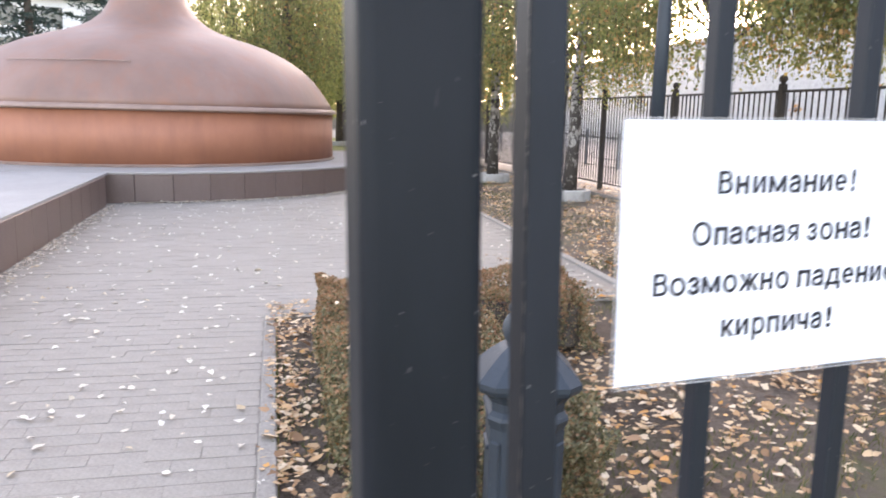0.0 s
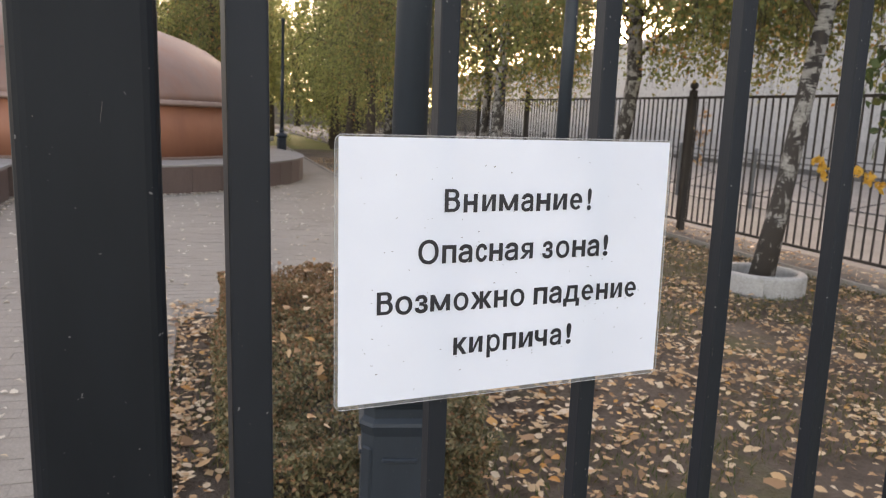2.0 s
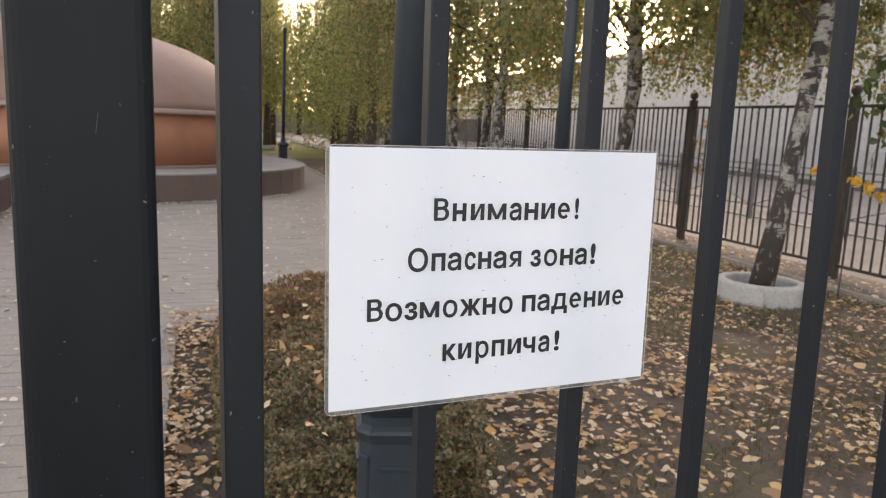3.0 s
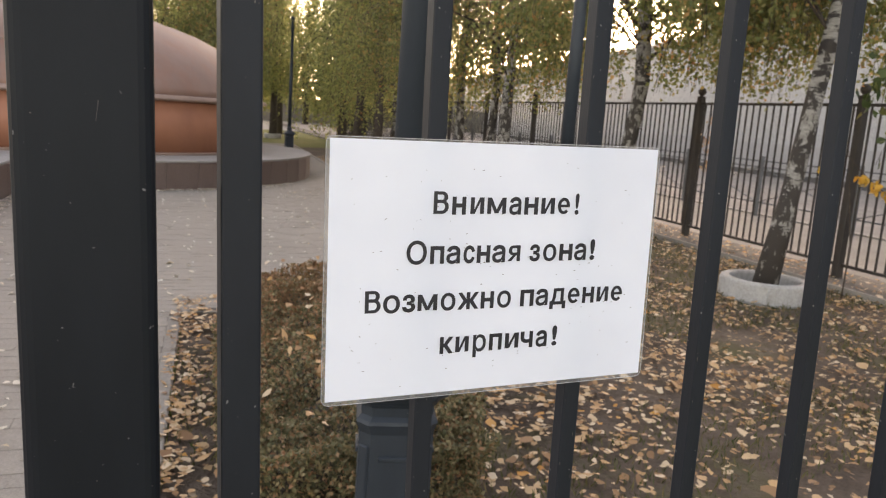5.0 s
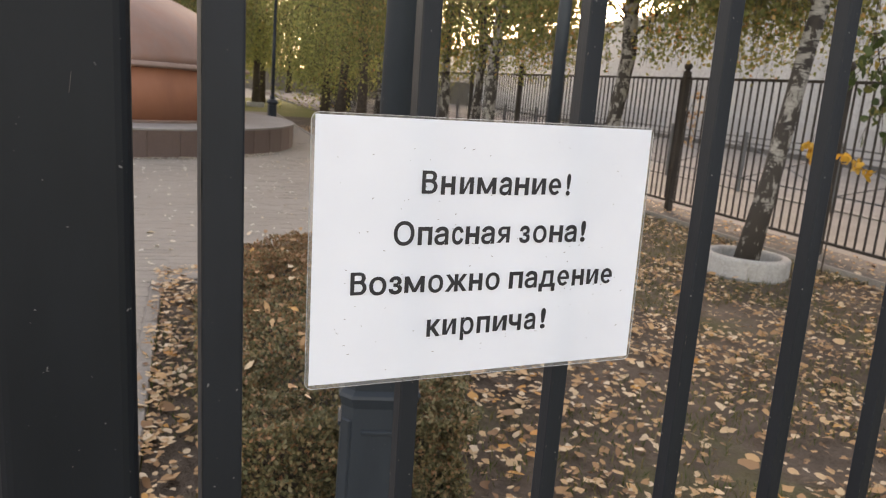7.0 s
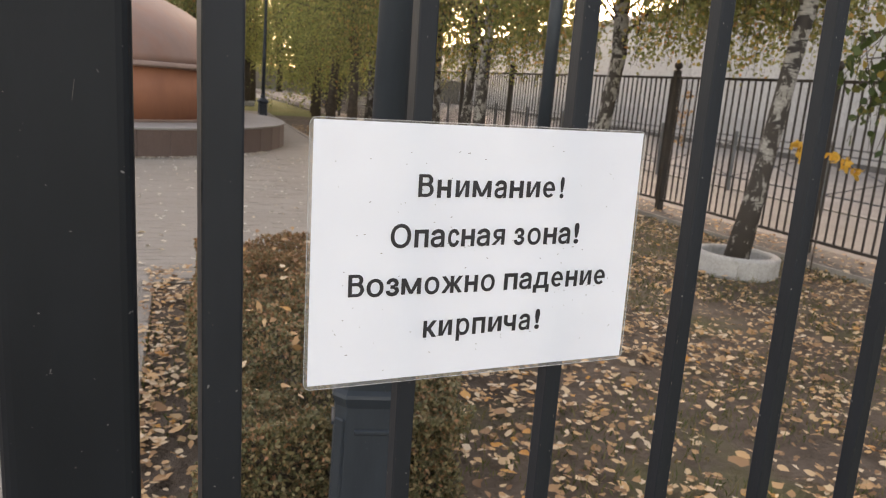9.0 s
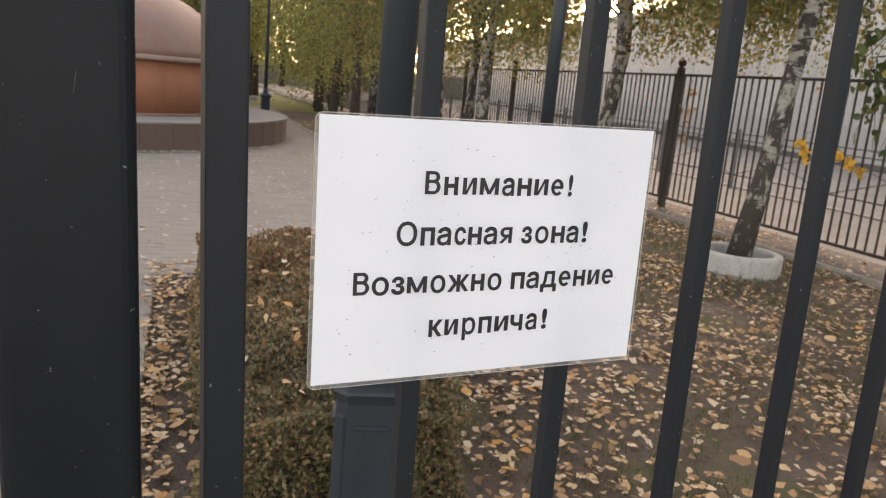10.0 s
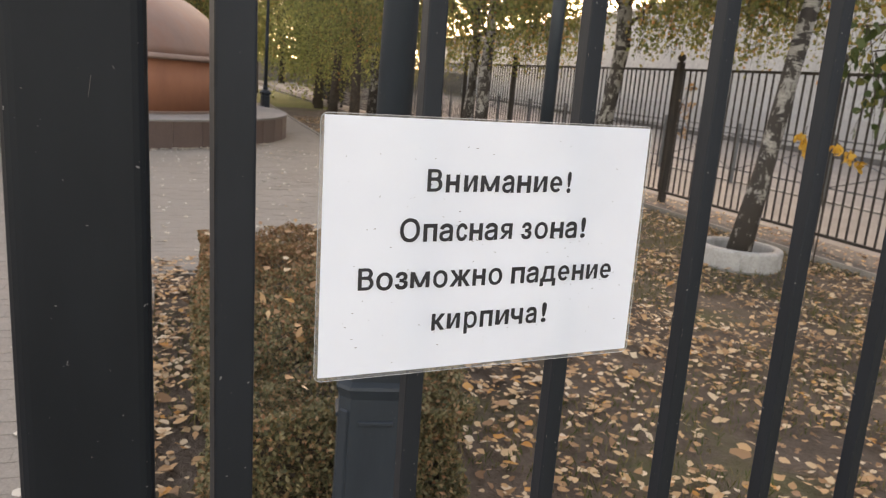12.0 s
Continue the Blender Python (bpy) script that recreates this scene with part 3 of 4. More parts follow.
def tree(name, label, x, y, height, girth, lean, crown_lo, limbs, strands, per, leaf, seed, material, bark, reach=2.2, hang=1.3, floor_z=1.9, top=None, sway=0.05, flare=1.18, bias=None):
    """A trunk, spreading limbs and hanging twigs full of small leaves."""
    rng = np.random.default_rng(seed)
    t = tagged(empty(name, pose(x, y, -0.02)), label, "tree")
    n = 9
    wob = rng.normal(scale=sway, size=(n + 1, 2))
    spine = [Vector((lean[0] * height * k / n + wob[k][0] * (k > 0), lean[1] * height * k / n + wob[k][1] * (k > 0), height * k / n)) for k in range(n + 1)]
    radii = [girth * (flare if k == 0 else 1.0) * (1 - 0.9 * k / n) + 0.01 for k in range(n + 1)]
    part("trunk", tube(bmesh.new(), spine, radii, 14), bark, t, "", True)
    tips = []
    top = top or height
    for k in range(limbs):
        h = crown_lo + (top - crown_lo) * (k + rng.random()) / limbs
        f = h / height * n
        i = min(int(f), n - 1)
        a = spine[i].lerp(spine[i + 1], f - i)
        az = rng.random() * 2 * math.pi
        if bias is not None and k % 5 < 2:
            az = bias + 0.5 * rng.normal()
        out = Vector((math.cos(az), math.sin(az), 0))
        ln = reach * (0.55 + 0.6 * rng.random()) * (1 - 0.45 * (h - crown_lo) / max(height - crown_lo, 0.1))
        pts = [a, a + out * ln * 0.35 + Vector((0, 0, 0.35 * ln)), a + out * ln * 0.7 + Vector((0, 0, 0.42 * ln)), a + out * ln + Vector((0, 0, 0.18 * ln))]
        r0 = max(0.012, girth * 0.17)
        bm = bmesh.new()
        tube(bm, pts, [r0, r0 * 0.7, r0 * 0.45, 0.005], 6)
        for s in range(strands):
            u = 0.3 + 0.7 * rng.random()
            q = min(int(u * 3), 2)
            b = pts[q].lerp(pts[q + 1], u * 3 - q) + Vector(rng.normal(scale=0.12, size=3))
            side = Vector((*rng.normal(scale=0.14, size=2), 0))
            ln2 = hang * (0.4 + 0.8 * rng.random())
            e = b + side * ln2 + Vector((0, 0, -ln2))
            if e.z < floor_z:
                e.z = floor_z + max(0.4, b.z - floor_z) * 0.85 * rng.random()
            tips.append((b, b.lerp(e, 0.5) + side * 0.25 * ln2, e))
            if s % 2 == 0:
                tube(bm, list(tips[-1]), [0.005, 0.003, 0.002], 3)
        part("limb", bm, TWIG, t)
    m = len(tips)
    T = np.array([[list(p) for p in tip] for tip in tips])
    which = np.repeat(np.arange(m), per)
    u = rng.random(len(which))[:, None]
    c = (1 - u) ** 2 * T[which, 0] + 2 * u * (1 - u) * T[which, 1] + u ** 2 * T[which, 2]
    c += rng.normal(scale=0.042, size=c.shape)
    ax = rand_dirs(rng, len(c)) + np.array([0, 0, -0.7])
    size = leaf * (0.7 + 0.6 * rng.random(len(c)))
    me = leaves_mesh("crown", c, ax, rand_dirs(rng, len(c)), size, size * 0.75)
    link("crown", me, material, t)
    return t


BL = "white-barked birch with thin drooping yellow-green leaves"
tree("birch_tree", "leaning white-barked birch standing in a concrete ring", 5.70, 5.08, 9.0, 0.092, (0.117, -0.04), 2.5, 33, 15, 36, 0.056, 11, BIRCH, BARK, 2.5, 1.7, 2.1, 4.8, 0.012, 1.32)
tree("birch_tree", BL, 6.1, 8.2, 10.0, 0.115, (0.022, 0.0), 2.4, 58, 21, 38, 0.057, 12, BIRCH, BARK, 2.9, 2.0, 2.0, 5.3, bias=-0.6)
tree("birch_tree", BL, 6.55, 12.9, 10.0, 0.12, (0.015, 0.01), 2.3, 40, 19, 25, 0.058, 13, BIRCH, BARK, 2.8, 2.3, 1.7, 5.8)
tree("birch_tree", BL, 7.0, 14.5, 10.0, 0.11, (0.03, 0.0), 2.3, 32, 17, 23, 0.060, 18, BIRCH, BARK, 2.5, 2.3, 1.7, 5.8)
tree("birch_tree", BL, 7.15, 16.3, 11.0, 0.12, (-0.01, 0.0), 2.3, 32, 17, 23, 0.063, 14, BIRCH, BARK, 2.6, 2.5, 1.6, 6.2)
tree("birch_tree", BL, 6.5, 16.9, 11.0, 0.12, (-0.02, 0.0), 2.3, 30, 16, 23, 0.066, 19, BIRCH, BARK, 2.6, 2.5, 1.6, 6.2)
tree("birch_tree", BL, 6.7, 21.5, 11.0, 0.14, (0.0, 0.02), 2.0, 34, 16, 20, 0.076, 15, GREENER, TWIG, 3.0, 2.9, 1.1, 6.8)
tree("birch_tree", BL, 7.9, 23.5, 11.0, 0.14, (0.0, 0.02), 2.0, 30, 16, 21, 0.075, 20, BIRCH, BARK, 2.9, 2.8, 1.1, 6.8)
tree("birch_tree", BL, 7.3, 26.0, 12.0, 0.15, (0.02, 0.0), 2.0, 32, 15, 20, 0.083, 16, GREENER, TWIG, 3.0, 3.0, 0.9, 7.2)
tree("birch_tree", BL, 9.4, 28.0, 12.0, 0.15, (0.0, 0.0), 2.0, 26, 16, 18, 0.085, 23, BIRCH, BARK, 3.0, 3.0, 1.2, 7.0)
for k, (px, py) in enumerate(((5.72, 5.08), (6.1, 8.2), (6.55, 12.9), (6.5, 16.9), (6.7, 21.5), (6.3, 37.4))):
    planter(px, py)
FAR = "tall park tree with a dense hanging green crown"
for k, (px, py, h, foot) in enumerate(((2.9, 28.5, 12, 2.4), (8.1, 31.0, 13, 0.25), (3.2, 31.0, 12, 2.0), (8.8, 34.0, 13, 0.2), (6.3, 37.4, 13, 1.9), (1.2, 34.0, 13, 1.6), (-2.0, 36.0, 14, 1.4), (3.0, 40.0, 13, 1.6), (7.6, 43.0, 14, 1.6), (11.2, 39.0, 13, 0.4), (13.0, 46.0, 14, 0.8), (5.6, 42.0, 13, 2.0))):
    tree("park_tree", FAR, px, py, h, 0.16, (0.0, 0.0), max(1.4, foot), 33, 20, 18, 0.10, 40 + k, GREENER if k % 3 else BIRCH, TWIG, 2.7, 3.6, foot, 8.6)


def spruce(x, y, h, seed):
    rng = np.random.default_rng(seed)
    t = tagged(empty("spruce_tree", pose(x, y, -0.02)), "dark blue-green spruce with layered drooping boughs", "tree")
    part("trunk", tube(bmesh.new(), [Vector((0, 0, 0)), Vector((0, 0, h))], [0.2, 0.02], 10), TWIG, t)
    C, A = [], []
    for k in range(90):
        z = 1.2 + (h - 1.4) * k / 90
        az = rng.random() * 6.283
        ln = (h - z) * 0.36 + 0.3
        u = rng.random(150)
        d = np.array([math.cos(az), math.sin(az), 0])
        side = np.array([-d[1], d[0], 0])
        p = np.array([0, 0, z]) + d * (u * ln)[:, None] + side * (rng.normal(size=150) * 0.22 * (0.3 + u) * ln * 0.5)[:, None]
        p[:, 2] += 0.15 * u * ln - 0.5 * u ** 2 * ln - np.abs(rng.normal(size=150)) * 0.12
        C.append(p)
        A.append(d + rng.normal(scale=0.5, size=(150, 3)))
    c, a = np.concatenate(C), np.concatenate(A)
    me = leaves_mesh("bough_foliage", c, a, rand_dirs(rng, len(c)), np.full(len(c), 0.3), np.full(len(c), 0.09))
    link("bough_foliage", me, NEEDLE, t)


def far_wall():
    w = tagged(empty("garden_wall", pose(0, 78, 0)), "long pale plastered wall far behind the park trees", "wall")
    part("body", boxed(-70, 70, 0, 0.4, -0.1, 2.3, bevel=0.02), SIDEWALK, w)
    part("coping", boxed(-70, 70, -0.06, 0.46, 2.3, 2.42, bevel=0.02), CONCRETE, w)


far_wall()
for k in range(2, 9):
    tree("park_tree", "distant park tree with a broad dull green crown", -30 + 6.4 * k, 66 + 5 * math.sin(k * 2.1), 14, 0.25, (0.0, 0.0), 1.6, 28, 15, 22, 0.26, 80 + k, GREENER, TWIG, 5.0, 3.8, 0.6, 10)
spruce(-6.4, 33.0, 14, 5)
spruce(-10.6, 32.0, 14, 6)


def villa():
    """A pale two-storey house behind the spruces."""
    h = tagged(empty("villa", pose(-15.0, 56.0, 0)), "pale plastered house behind dark spruces", "house")
    part("wall", boxed(-9, 10, 0, 9, -0.1, 8.4), RENDER_WALL, h)
    part("roof", boxed(-9.5, 10.5, -0.5, 9.5, 8.4, 8.8, bevel=0.05), PLINTH, h)
    for z in (1.2, 4.6, 6.6):
        for k in range(7):
            w = part("window", boxed(-0.6, 0.6, -0.03, 0.05, 0, 1.3, bevel=0.02), WINDOW, h)
            w.matrix_basis = pose(-7.2 + 2.6 * k, 0, z)
            part("sill", boxed(-0.7, 0.7, -0.12, 0.05, -0.08, 0.0, bevel=0.01), WHITE, w)


villa()
sheet("far_road", [(-70, 49), (70, 49), (70, 77), (-70, 77)], 0.01, CONCRETE, "pale dusty road beyond the park lawn", "road")


def lime_tree(x, y):
    """A young lime whose low bough reaches towards the gate."""
    rng = np.random.default_rng(77)
    t = tagged(empty("lime_tree", pose(x, y, -0.02)), "young lime tree with broad dark green leaves on low boughs", "tree")
    part("trunk", tube(bmesh.new(), [Vector((0, 0, 0)), Vector((0.03, 0.02, 1.2)), Vector((0.0, 0.0, 2.6)), Vector((0.06, 0, 4.6))], [0.075, 0.065, 0.05, 0.015], 12), TWIG, t, "", True)
    C, A = [], []
    boughs = [(Vector((-0.25, 1.55, 2.25)), 1.8), (Vector((0.15, 1.75, 2.1)), 1.7), (Vector((-0.35, 1.2, 2.6)), 2.0), (Vector((0.8, 0.6, 3.0)), 2.2), (Vector((0.2, -1.0, 3.2)), 2.3), (Vector((0.1, 1.7, 3.4)), 2.4)]
    for tip, z in boughs:
        bm = bmesh.new()
        a = Vector((0, 0, z))
        mid = a.lerp(tip, 0.55) + Vector((0, 0, 0.25))
        tube(bm, [a, mid, tip], [0.022, 0.014, 0.005], 6)
        for s in range(16):
            u = 0.35 + 0.65 * rng.random()
            b = (a.lerp(mid, u / 0.55) if u < 0.55 else mid.lerp(tip, (u - 0.55) / 0.45))
            e = b + Vector((*rng.normal(scale=0.14, size=2), -0.25 - 0.55 * rng.random()))
            tube(bm, [b, b.lerp(e, 0.5) + Vector((0.02, 0, 0)), e], [0.004, 0.003, 0.002], 4)
            for q in range(14):
                C.append(b.lerp(e, rng.random()) + Vector(rng.normal(scale=0.05, size=3)))
                A.append(Vector((0, 0, -1.0)) + Vector(rng.normal(scale=0.5, size=3)))
        part("bough", bm, TWIG, t)
    c, a = np.array([list(v) for v in C]), np.array([list(v) for v in A])
    size = 0.055 + 0.04 * rng.random(len(c))
    link("crown", blades_mesh("crown", c, a, rand_dirs(rng, len(c)), size, size * 0.85, rng), DARKLEAF, t)


lime_tree(5.35, 2.1)


def creeper(x, y, h, spots, seed, label, bend=(0.0, 0.0), leaf=0.05, twigs=(), material=YELLOW):
    """A bare stem against the fence with a few late leaves."""
    rng = np.random.default_rng(seed)
    t = tagged(empty("creeper", pose(x, y, 0.0)), label, "creeper")
    part("stem", tube(bmesh.new(), [Vector((0, 0, 0)), Vector((0.02, 0.01, h * 0.35)), Vector((bend[0] * 0.5, bend[1] * 0.5, h * 0.7)), Vector((bend[0], bend[1], h))], [0.009, 0.008, 0.006, 0.003], 6), TWIG, t)
    C = np.concatenate([np.array(s[:3]) + rng.normal(scale=s[3], size=(s[4], 3)) for s in spots])
    size = leaf * (0.8 + 0.5 * rng.random(len(C)))
    for a in twigs:
        part("twig", tube(bmesh.new(), [Vector(p) for p in a], [0.005, 0.004, 0.002], 5), TWIG, t)
    tagged(link("leaf_cluster", blades_mesh("leaf_cluster", C, rand_dirs(rng, len(C)) + np.array([0, 0, -0.6]), rand_dirs(rng, len(C)), size, size * 0.85, rng, 0.3), material, t), kind="stuff")


creeper(6.62, 4.92, 1.5, [(0.02, -0.02, 1.22, 0.035, 10), (0.10, -0.12, 1.16, 0.03, 9), (0.16, -0.2, 1.08, 0.03, 7), (-0.21, 0.25, 1.32, 0.035, 10), (-0.19, 0.23, 1.22, 0.03, 9), (-0.18, 0.22, 1.12, 0.02, 5)], 5,
        "thin bare stem with two sprigs of bright yellow leaves", (-0.10, 0.1), 0.075,
        [((-0.1, 0.1, 1.45), (0.0, 0.0, 1.3), (0.17, -0.21, 1.08)), ((-0.1, 0.1, 1.45), (-0.19, 0.22, 1.42), (-0.19, 0.23, 1.12))])
creeper(7.5, 8.5, 1.95, [(0.21, -0.12, 1.72, 0.045, 18), (0.20, -0.12, 1.5, 0.05, 26), (0.19, -0.11, 1.3, 0.05, 22), (0.19, -0.11, 1.1, 0.04, 12)], 6, "thin creeper with faded tan leaves beside a fence post", (0.21, -0.12), 0.05, (), FALLEN)

# ---- lamp posts ----


def lamp_post():
    lamp = tagged(empty("lamp_post"), "dark painted cast-iron park lamp post with a stepped pedestal", "lamp post", "park lamp posts")
    part("pedestal", chamfered([(0.15, 0.04, 0.0), (0.15, 0.04, 0.09), (0.135, 0.038, 0.11), (0.108, 0.033, 0.14), (0.105, 0.032, 0.70), (0.112, 0.034, 0.722), (0.115, 0.034, 0.731), (0.112, 0.034, 0.740), (0.101, 0.030, 0.752), (0.103, 0.030, 0.778), (0.112, 0.034, 0.790)]), IRON, lamp)
    part("cap", chamfered([(0.110, 0.034, 0.788), (0.118, 0.036, 0.800), (0.138, 0.040, 0.816), (0.143, 0.041, 0.828), (0.143, 0.041, 0.842), (0.137, 0.040, 0.849), (0.108, 0.034, 0.882), (0.078, 0.028, 0.912), (0.060, 0.022, 0.926)]), IRON, lamp)
    part("baluster", lathe([(0.054, 0.920), (0.058, 0.930), (0.067, 0.944), (0.073, 0.964), (0.071, 0.985), (0.062, 1.002), (0.053, 1.012), (0.051, 1.019), (0.057, 1.025), (0.057, 1.036), (0.050, 1.045)], 36), IRON, lamp, "", True)
    part("shaft", lathe([(0.050, 1.040), (0.046, 2.2), (0.036, 3.9), (0.05, 3.92), (0.05, 3.98), (0.03, 4.0)], 28), IRON, lamp, "", True)
    me = bpy.data.meshes.new("bead")
    bm = boxed(-0.05, 0.05, -0.007, 0.004, -0.007, 0.007, bevel=0.003)
    bm.to_mesh(me)
    bm.free()
    for q in range(4):
        for z in (0.63, 0.24):
            ob = link("bead", me, IRON, lamp)
            ob.matrix_basis = pose(0, 0, z, 0, 0, 90 * q) @ pose(0, -0.106, 0)
    edge = bpy.data.meshes.new("corner_strip")
    bm = boxed(-0.017, 0.017, -0.006, 0.006, 0.16, 0.665, bevel=0.004)
    bm.to_mesh(edge)
    bm.free()
    for q in range(4):
        ob = link("corner_strip", edge, IRON, lamp)
        ob.matrix_basis = pose(0, 0, 0, 0, 0, 90 * q + 45) @ pose(0, -0.1275, 0)
    lamp.matrix_basis = pose(0.58, 1.42, -0.02, 0, 0, -16)
    copy_thing(lamp, pose(2.77, 4.21, -0.02, 0, 0, -12))
    copy_thing(lamp, pose(3.98, 21.0, -0.02, 0, 0, 8))


lamp_post()

# ---- the gate, the sign on it ----
GATE_TOP, GATE_FOOT = 2.05, 0.12
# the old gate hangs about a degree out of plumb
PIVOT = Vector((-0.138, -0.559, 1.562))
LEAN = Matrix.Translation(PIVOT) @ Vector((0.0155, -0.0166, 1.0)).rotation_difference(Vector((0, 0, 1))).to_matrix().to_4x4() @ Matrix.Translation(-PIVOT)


def gate_post():
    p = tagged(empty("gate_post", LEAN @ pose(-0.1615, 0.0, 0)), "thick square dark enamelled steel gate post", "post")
    part("shaft", boxed(-0.042, 0.042, -0.036, 0.022, -0.1, 2.25, bevel=0.010, segments=4), ENAMEL, p)
    part("cap", boxed(-0.046, 0.046, -0.040, 0.026, 2.25, 2.27, bevel=0.004), ENAMEL, p)
    wear("paint_wear", p, lambda u: (Vector((-0.038 + 0.076 * u, -0.0363, 0)), Vector((1, 0, 0))), 0.9, 1.95, 18, 6, 0.0002, 0.0007, 0.001)
    bm = bmesh.new()
    bm.faces.new([bm.verts.new(q) for q in ((0.0072, -0.0363, 1.556), (0.0074, -0.0363, 1.556), (0.0091, -0.0363, 1.5685), (0.0089, -0.0363, 1.5685))])
    part("scratch", bm, PRIMER, p, "short pale scratch")
    for z in (0.35, 1.95):
        part("hinge", boxed(0.042, 0.088, 0.004, 0.016, z - 0.03, z + 0.03, bevel=0.003), ENAMEL, p)


def wear(name, parent, place, z0, z1, count, seed, small=0.0004, large=0.0016, tall=0.012):
    """Irregular chips and runs on a painted edge; place gives across-offset u to x, y and the two in-plane axes."""
    rng = np.random.default_rng(seed)
    bm = bmesh.new()
    for k in range(count):
        w, h = small + (large - small) * rng.random() ** 2, small + tall * rng.random() ** 3
        z = z0 + (z1 - z0) * rng.random()
        o, u = place(rng.random())
        n = 7
        ring = [bm.verts.new(o + u * (w * math.cos(a) * (0.6 + 0.6 * rng.random())) + Vector((0, 0, z + h * math.sin(a) * (0.6 + 0.6 * rng.random())))) for a in np.linspace(0, 2 * math.pi, n, endpoint=False)]
        bm.faces.new(ring)
    return tagged(part(name, bm, PRIMER, parent, "chipped paint baring grey primer"), kind="stuff")


def sag(k):
    """The bars lean over a little as the leaf has dropped at its free end."""
    return 0.35 if k == 0 else 0.75


def gate_leaf():
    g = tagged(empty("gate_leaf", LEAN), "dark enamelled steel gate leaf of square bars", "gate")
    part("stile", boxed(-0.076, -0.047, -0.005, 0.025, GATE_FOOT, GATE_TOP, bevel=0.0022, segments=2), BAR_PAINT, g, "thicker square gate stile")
    for z in (GATE_FOOT + 0.02, GATE_TOP - 0.02):
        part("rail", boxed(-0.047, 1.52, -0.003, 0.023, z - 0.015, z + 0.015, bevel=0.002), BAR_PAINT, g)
    me = bpy.data.meshes.new("bar")
    bm = boxed(-0.008, 0.008, 0.002, 0.018, GATE_FOOT, GATE_TOP - 0.01, bevel=0.0014, segments=2)
    bm.to_mesh(me)
    bm.free()
    for k in range(10):
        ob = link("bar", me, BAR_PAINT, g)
        ob.matrix_basis = pose(0.090 + 0.1455 * k, 0.0, 1.58, 0, sag(k)) @ pose(0, 0, -1.58, 0, 0, 0.6 * math.sin(k * 3.1))
    wear("paint_wear", g, lambda u: (Vector((-0.0763, -0.0035 + 0.0035 * u ** 2 + (0.022 if u > 0.8 else 0.0), 0)), Vector((0, 1, 0))), 0.9, 1.95, 260, 3)
    wear("paint_wear", g, lambda u: (Vector((-0.074 + 0.025 * u, -0.0053, 0)), Vector((1, 0, 0))), 0.9, 1.95, 22, 4, 0.0002, 0.0006, 0.001)
    for k in range(6):
        chips = wear("paint_wear", g, lambda u: (Vector((-0.0068 + (0.0008 * u if u < 0.6 else 0.0135 * u), 0.0017, 0)), Vector((1, 0, 0))), 0.9, 1.95, 30, 14 + k, 0.0002, 0.0005, 0.002)
        chips.matrix_basis = pose(0.090 + 0.1455 * k, 0.0, 1.58, 0, sag(k)) @ pose(0, 0, -1.58)
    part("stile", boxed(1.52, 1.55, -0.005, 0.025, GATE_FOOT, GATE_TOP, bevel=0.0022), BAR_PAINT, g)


gate_post()
gate_leaf()

SW, SH, SZ = 0.303, 0.2115, 1.34


def rounded(bm, x0, x1, z0, z1, r, y, bow):
    """A rounded sheet, gently bowed, as a grid-free fan of strips."""
    nx = 24
    xs = np.unique(np.concatenate([np.linspace(x0, x1, nx), x0 + r * (1 - np.cos(np.linspace(0, math.pi / 2, 6))), x1 - r * (1 - np.cos(np.linspace(0, math.pi / 2, 6)))]))
    cols = []
    for x in xs:
        c = 0.0
        if x < x0 + r:
            c = r - math.sqrt(max(0.0, r * r - (x0 + r - x) ** 2))
        elif x > x1 - r:
            c = r - math.sqrt(max(0.0, r * r - (x - x1 + r) ** 2))
        cols.append([bm.verts.new((x, y + bow(x, z), z)) for z in np.linspace(z0 + c, z1 - c, 9)])
    for a, b in zip(cols, cols[1:]):
        for k in range(8):
            bm.faces.new((a[k], b[k], b[k + 1], a[k + 1]))
    return bm


def sheet_bow(x, z):
    u, w = x / SW, (z - SZ) / SH
    return -0.0022 * math.sin(math.pi * min(max(u, 0), 1)) * (0.4 + 0.6 * w) + 0.0012 * math.sin(5.2 * u + 1.0) * (w - 0.5)


def outline(text):
    """The contours of a text in the built-in face, as loops of points, and how many points there are."""
    cu = bpy.data.curves.new("line", "FONT")
    cu.body, cu.size, cu.resolution_u, cu.fill_mode = text, 1.0, 5, "NONE"
    tmp = bpy.data.objects.new("line", cu)
    scene.collection.objects.link(tmp)
    bpy.context.view_layer.update()
    me = bpy.data.meshes.new_from_object(tmp.evaluated_get(bpy.context.evaluated_depsgraph_get()))
    bpy.data.objects.remove(tmp)
    return me


def glyph_loops(me, first):
    near = {}
    for e in me.edges:
        a, b = e.vertices
        if min(a, b) >= first:
            near.setdefault(a, []).append(b)
            near.setdefault(b, []).append(a)
    loops, done = [], set()
    for s in sorted(near):
        if s in done:
            continue
        path, last, cur = [s], None, s
        done.add(s)
        while True:
            nxt = [q for q in near[cur] if q != last and q not in done]
            if not nxt:
                break
            last, cur = cur, min(nxt) if len(path) == 1 else nxt[0]
            done.add(cur)
            path.append(cur)
        if len(path) > 2:
            loops.append([me.vertices[q].co.xy for q in path])
    return loops


def area(p):
    return 0.5 * sum(a.x * b.y - b.x * a.y for a, b in zip(p, p[1:] + p[:1]))


def inside(q, p):
    hit = False
    for a, b in zip(p, p[1:] + p[:1]):
        if (a.y > q.y) != (b.y > q.y) and q.x < (b.x - a.x) * (q.y - a.y) / (b.y - a.y) + a.x:
            hit = not hit
    return hit


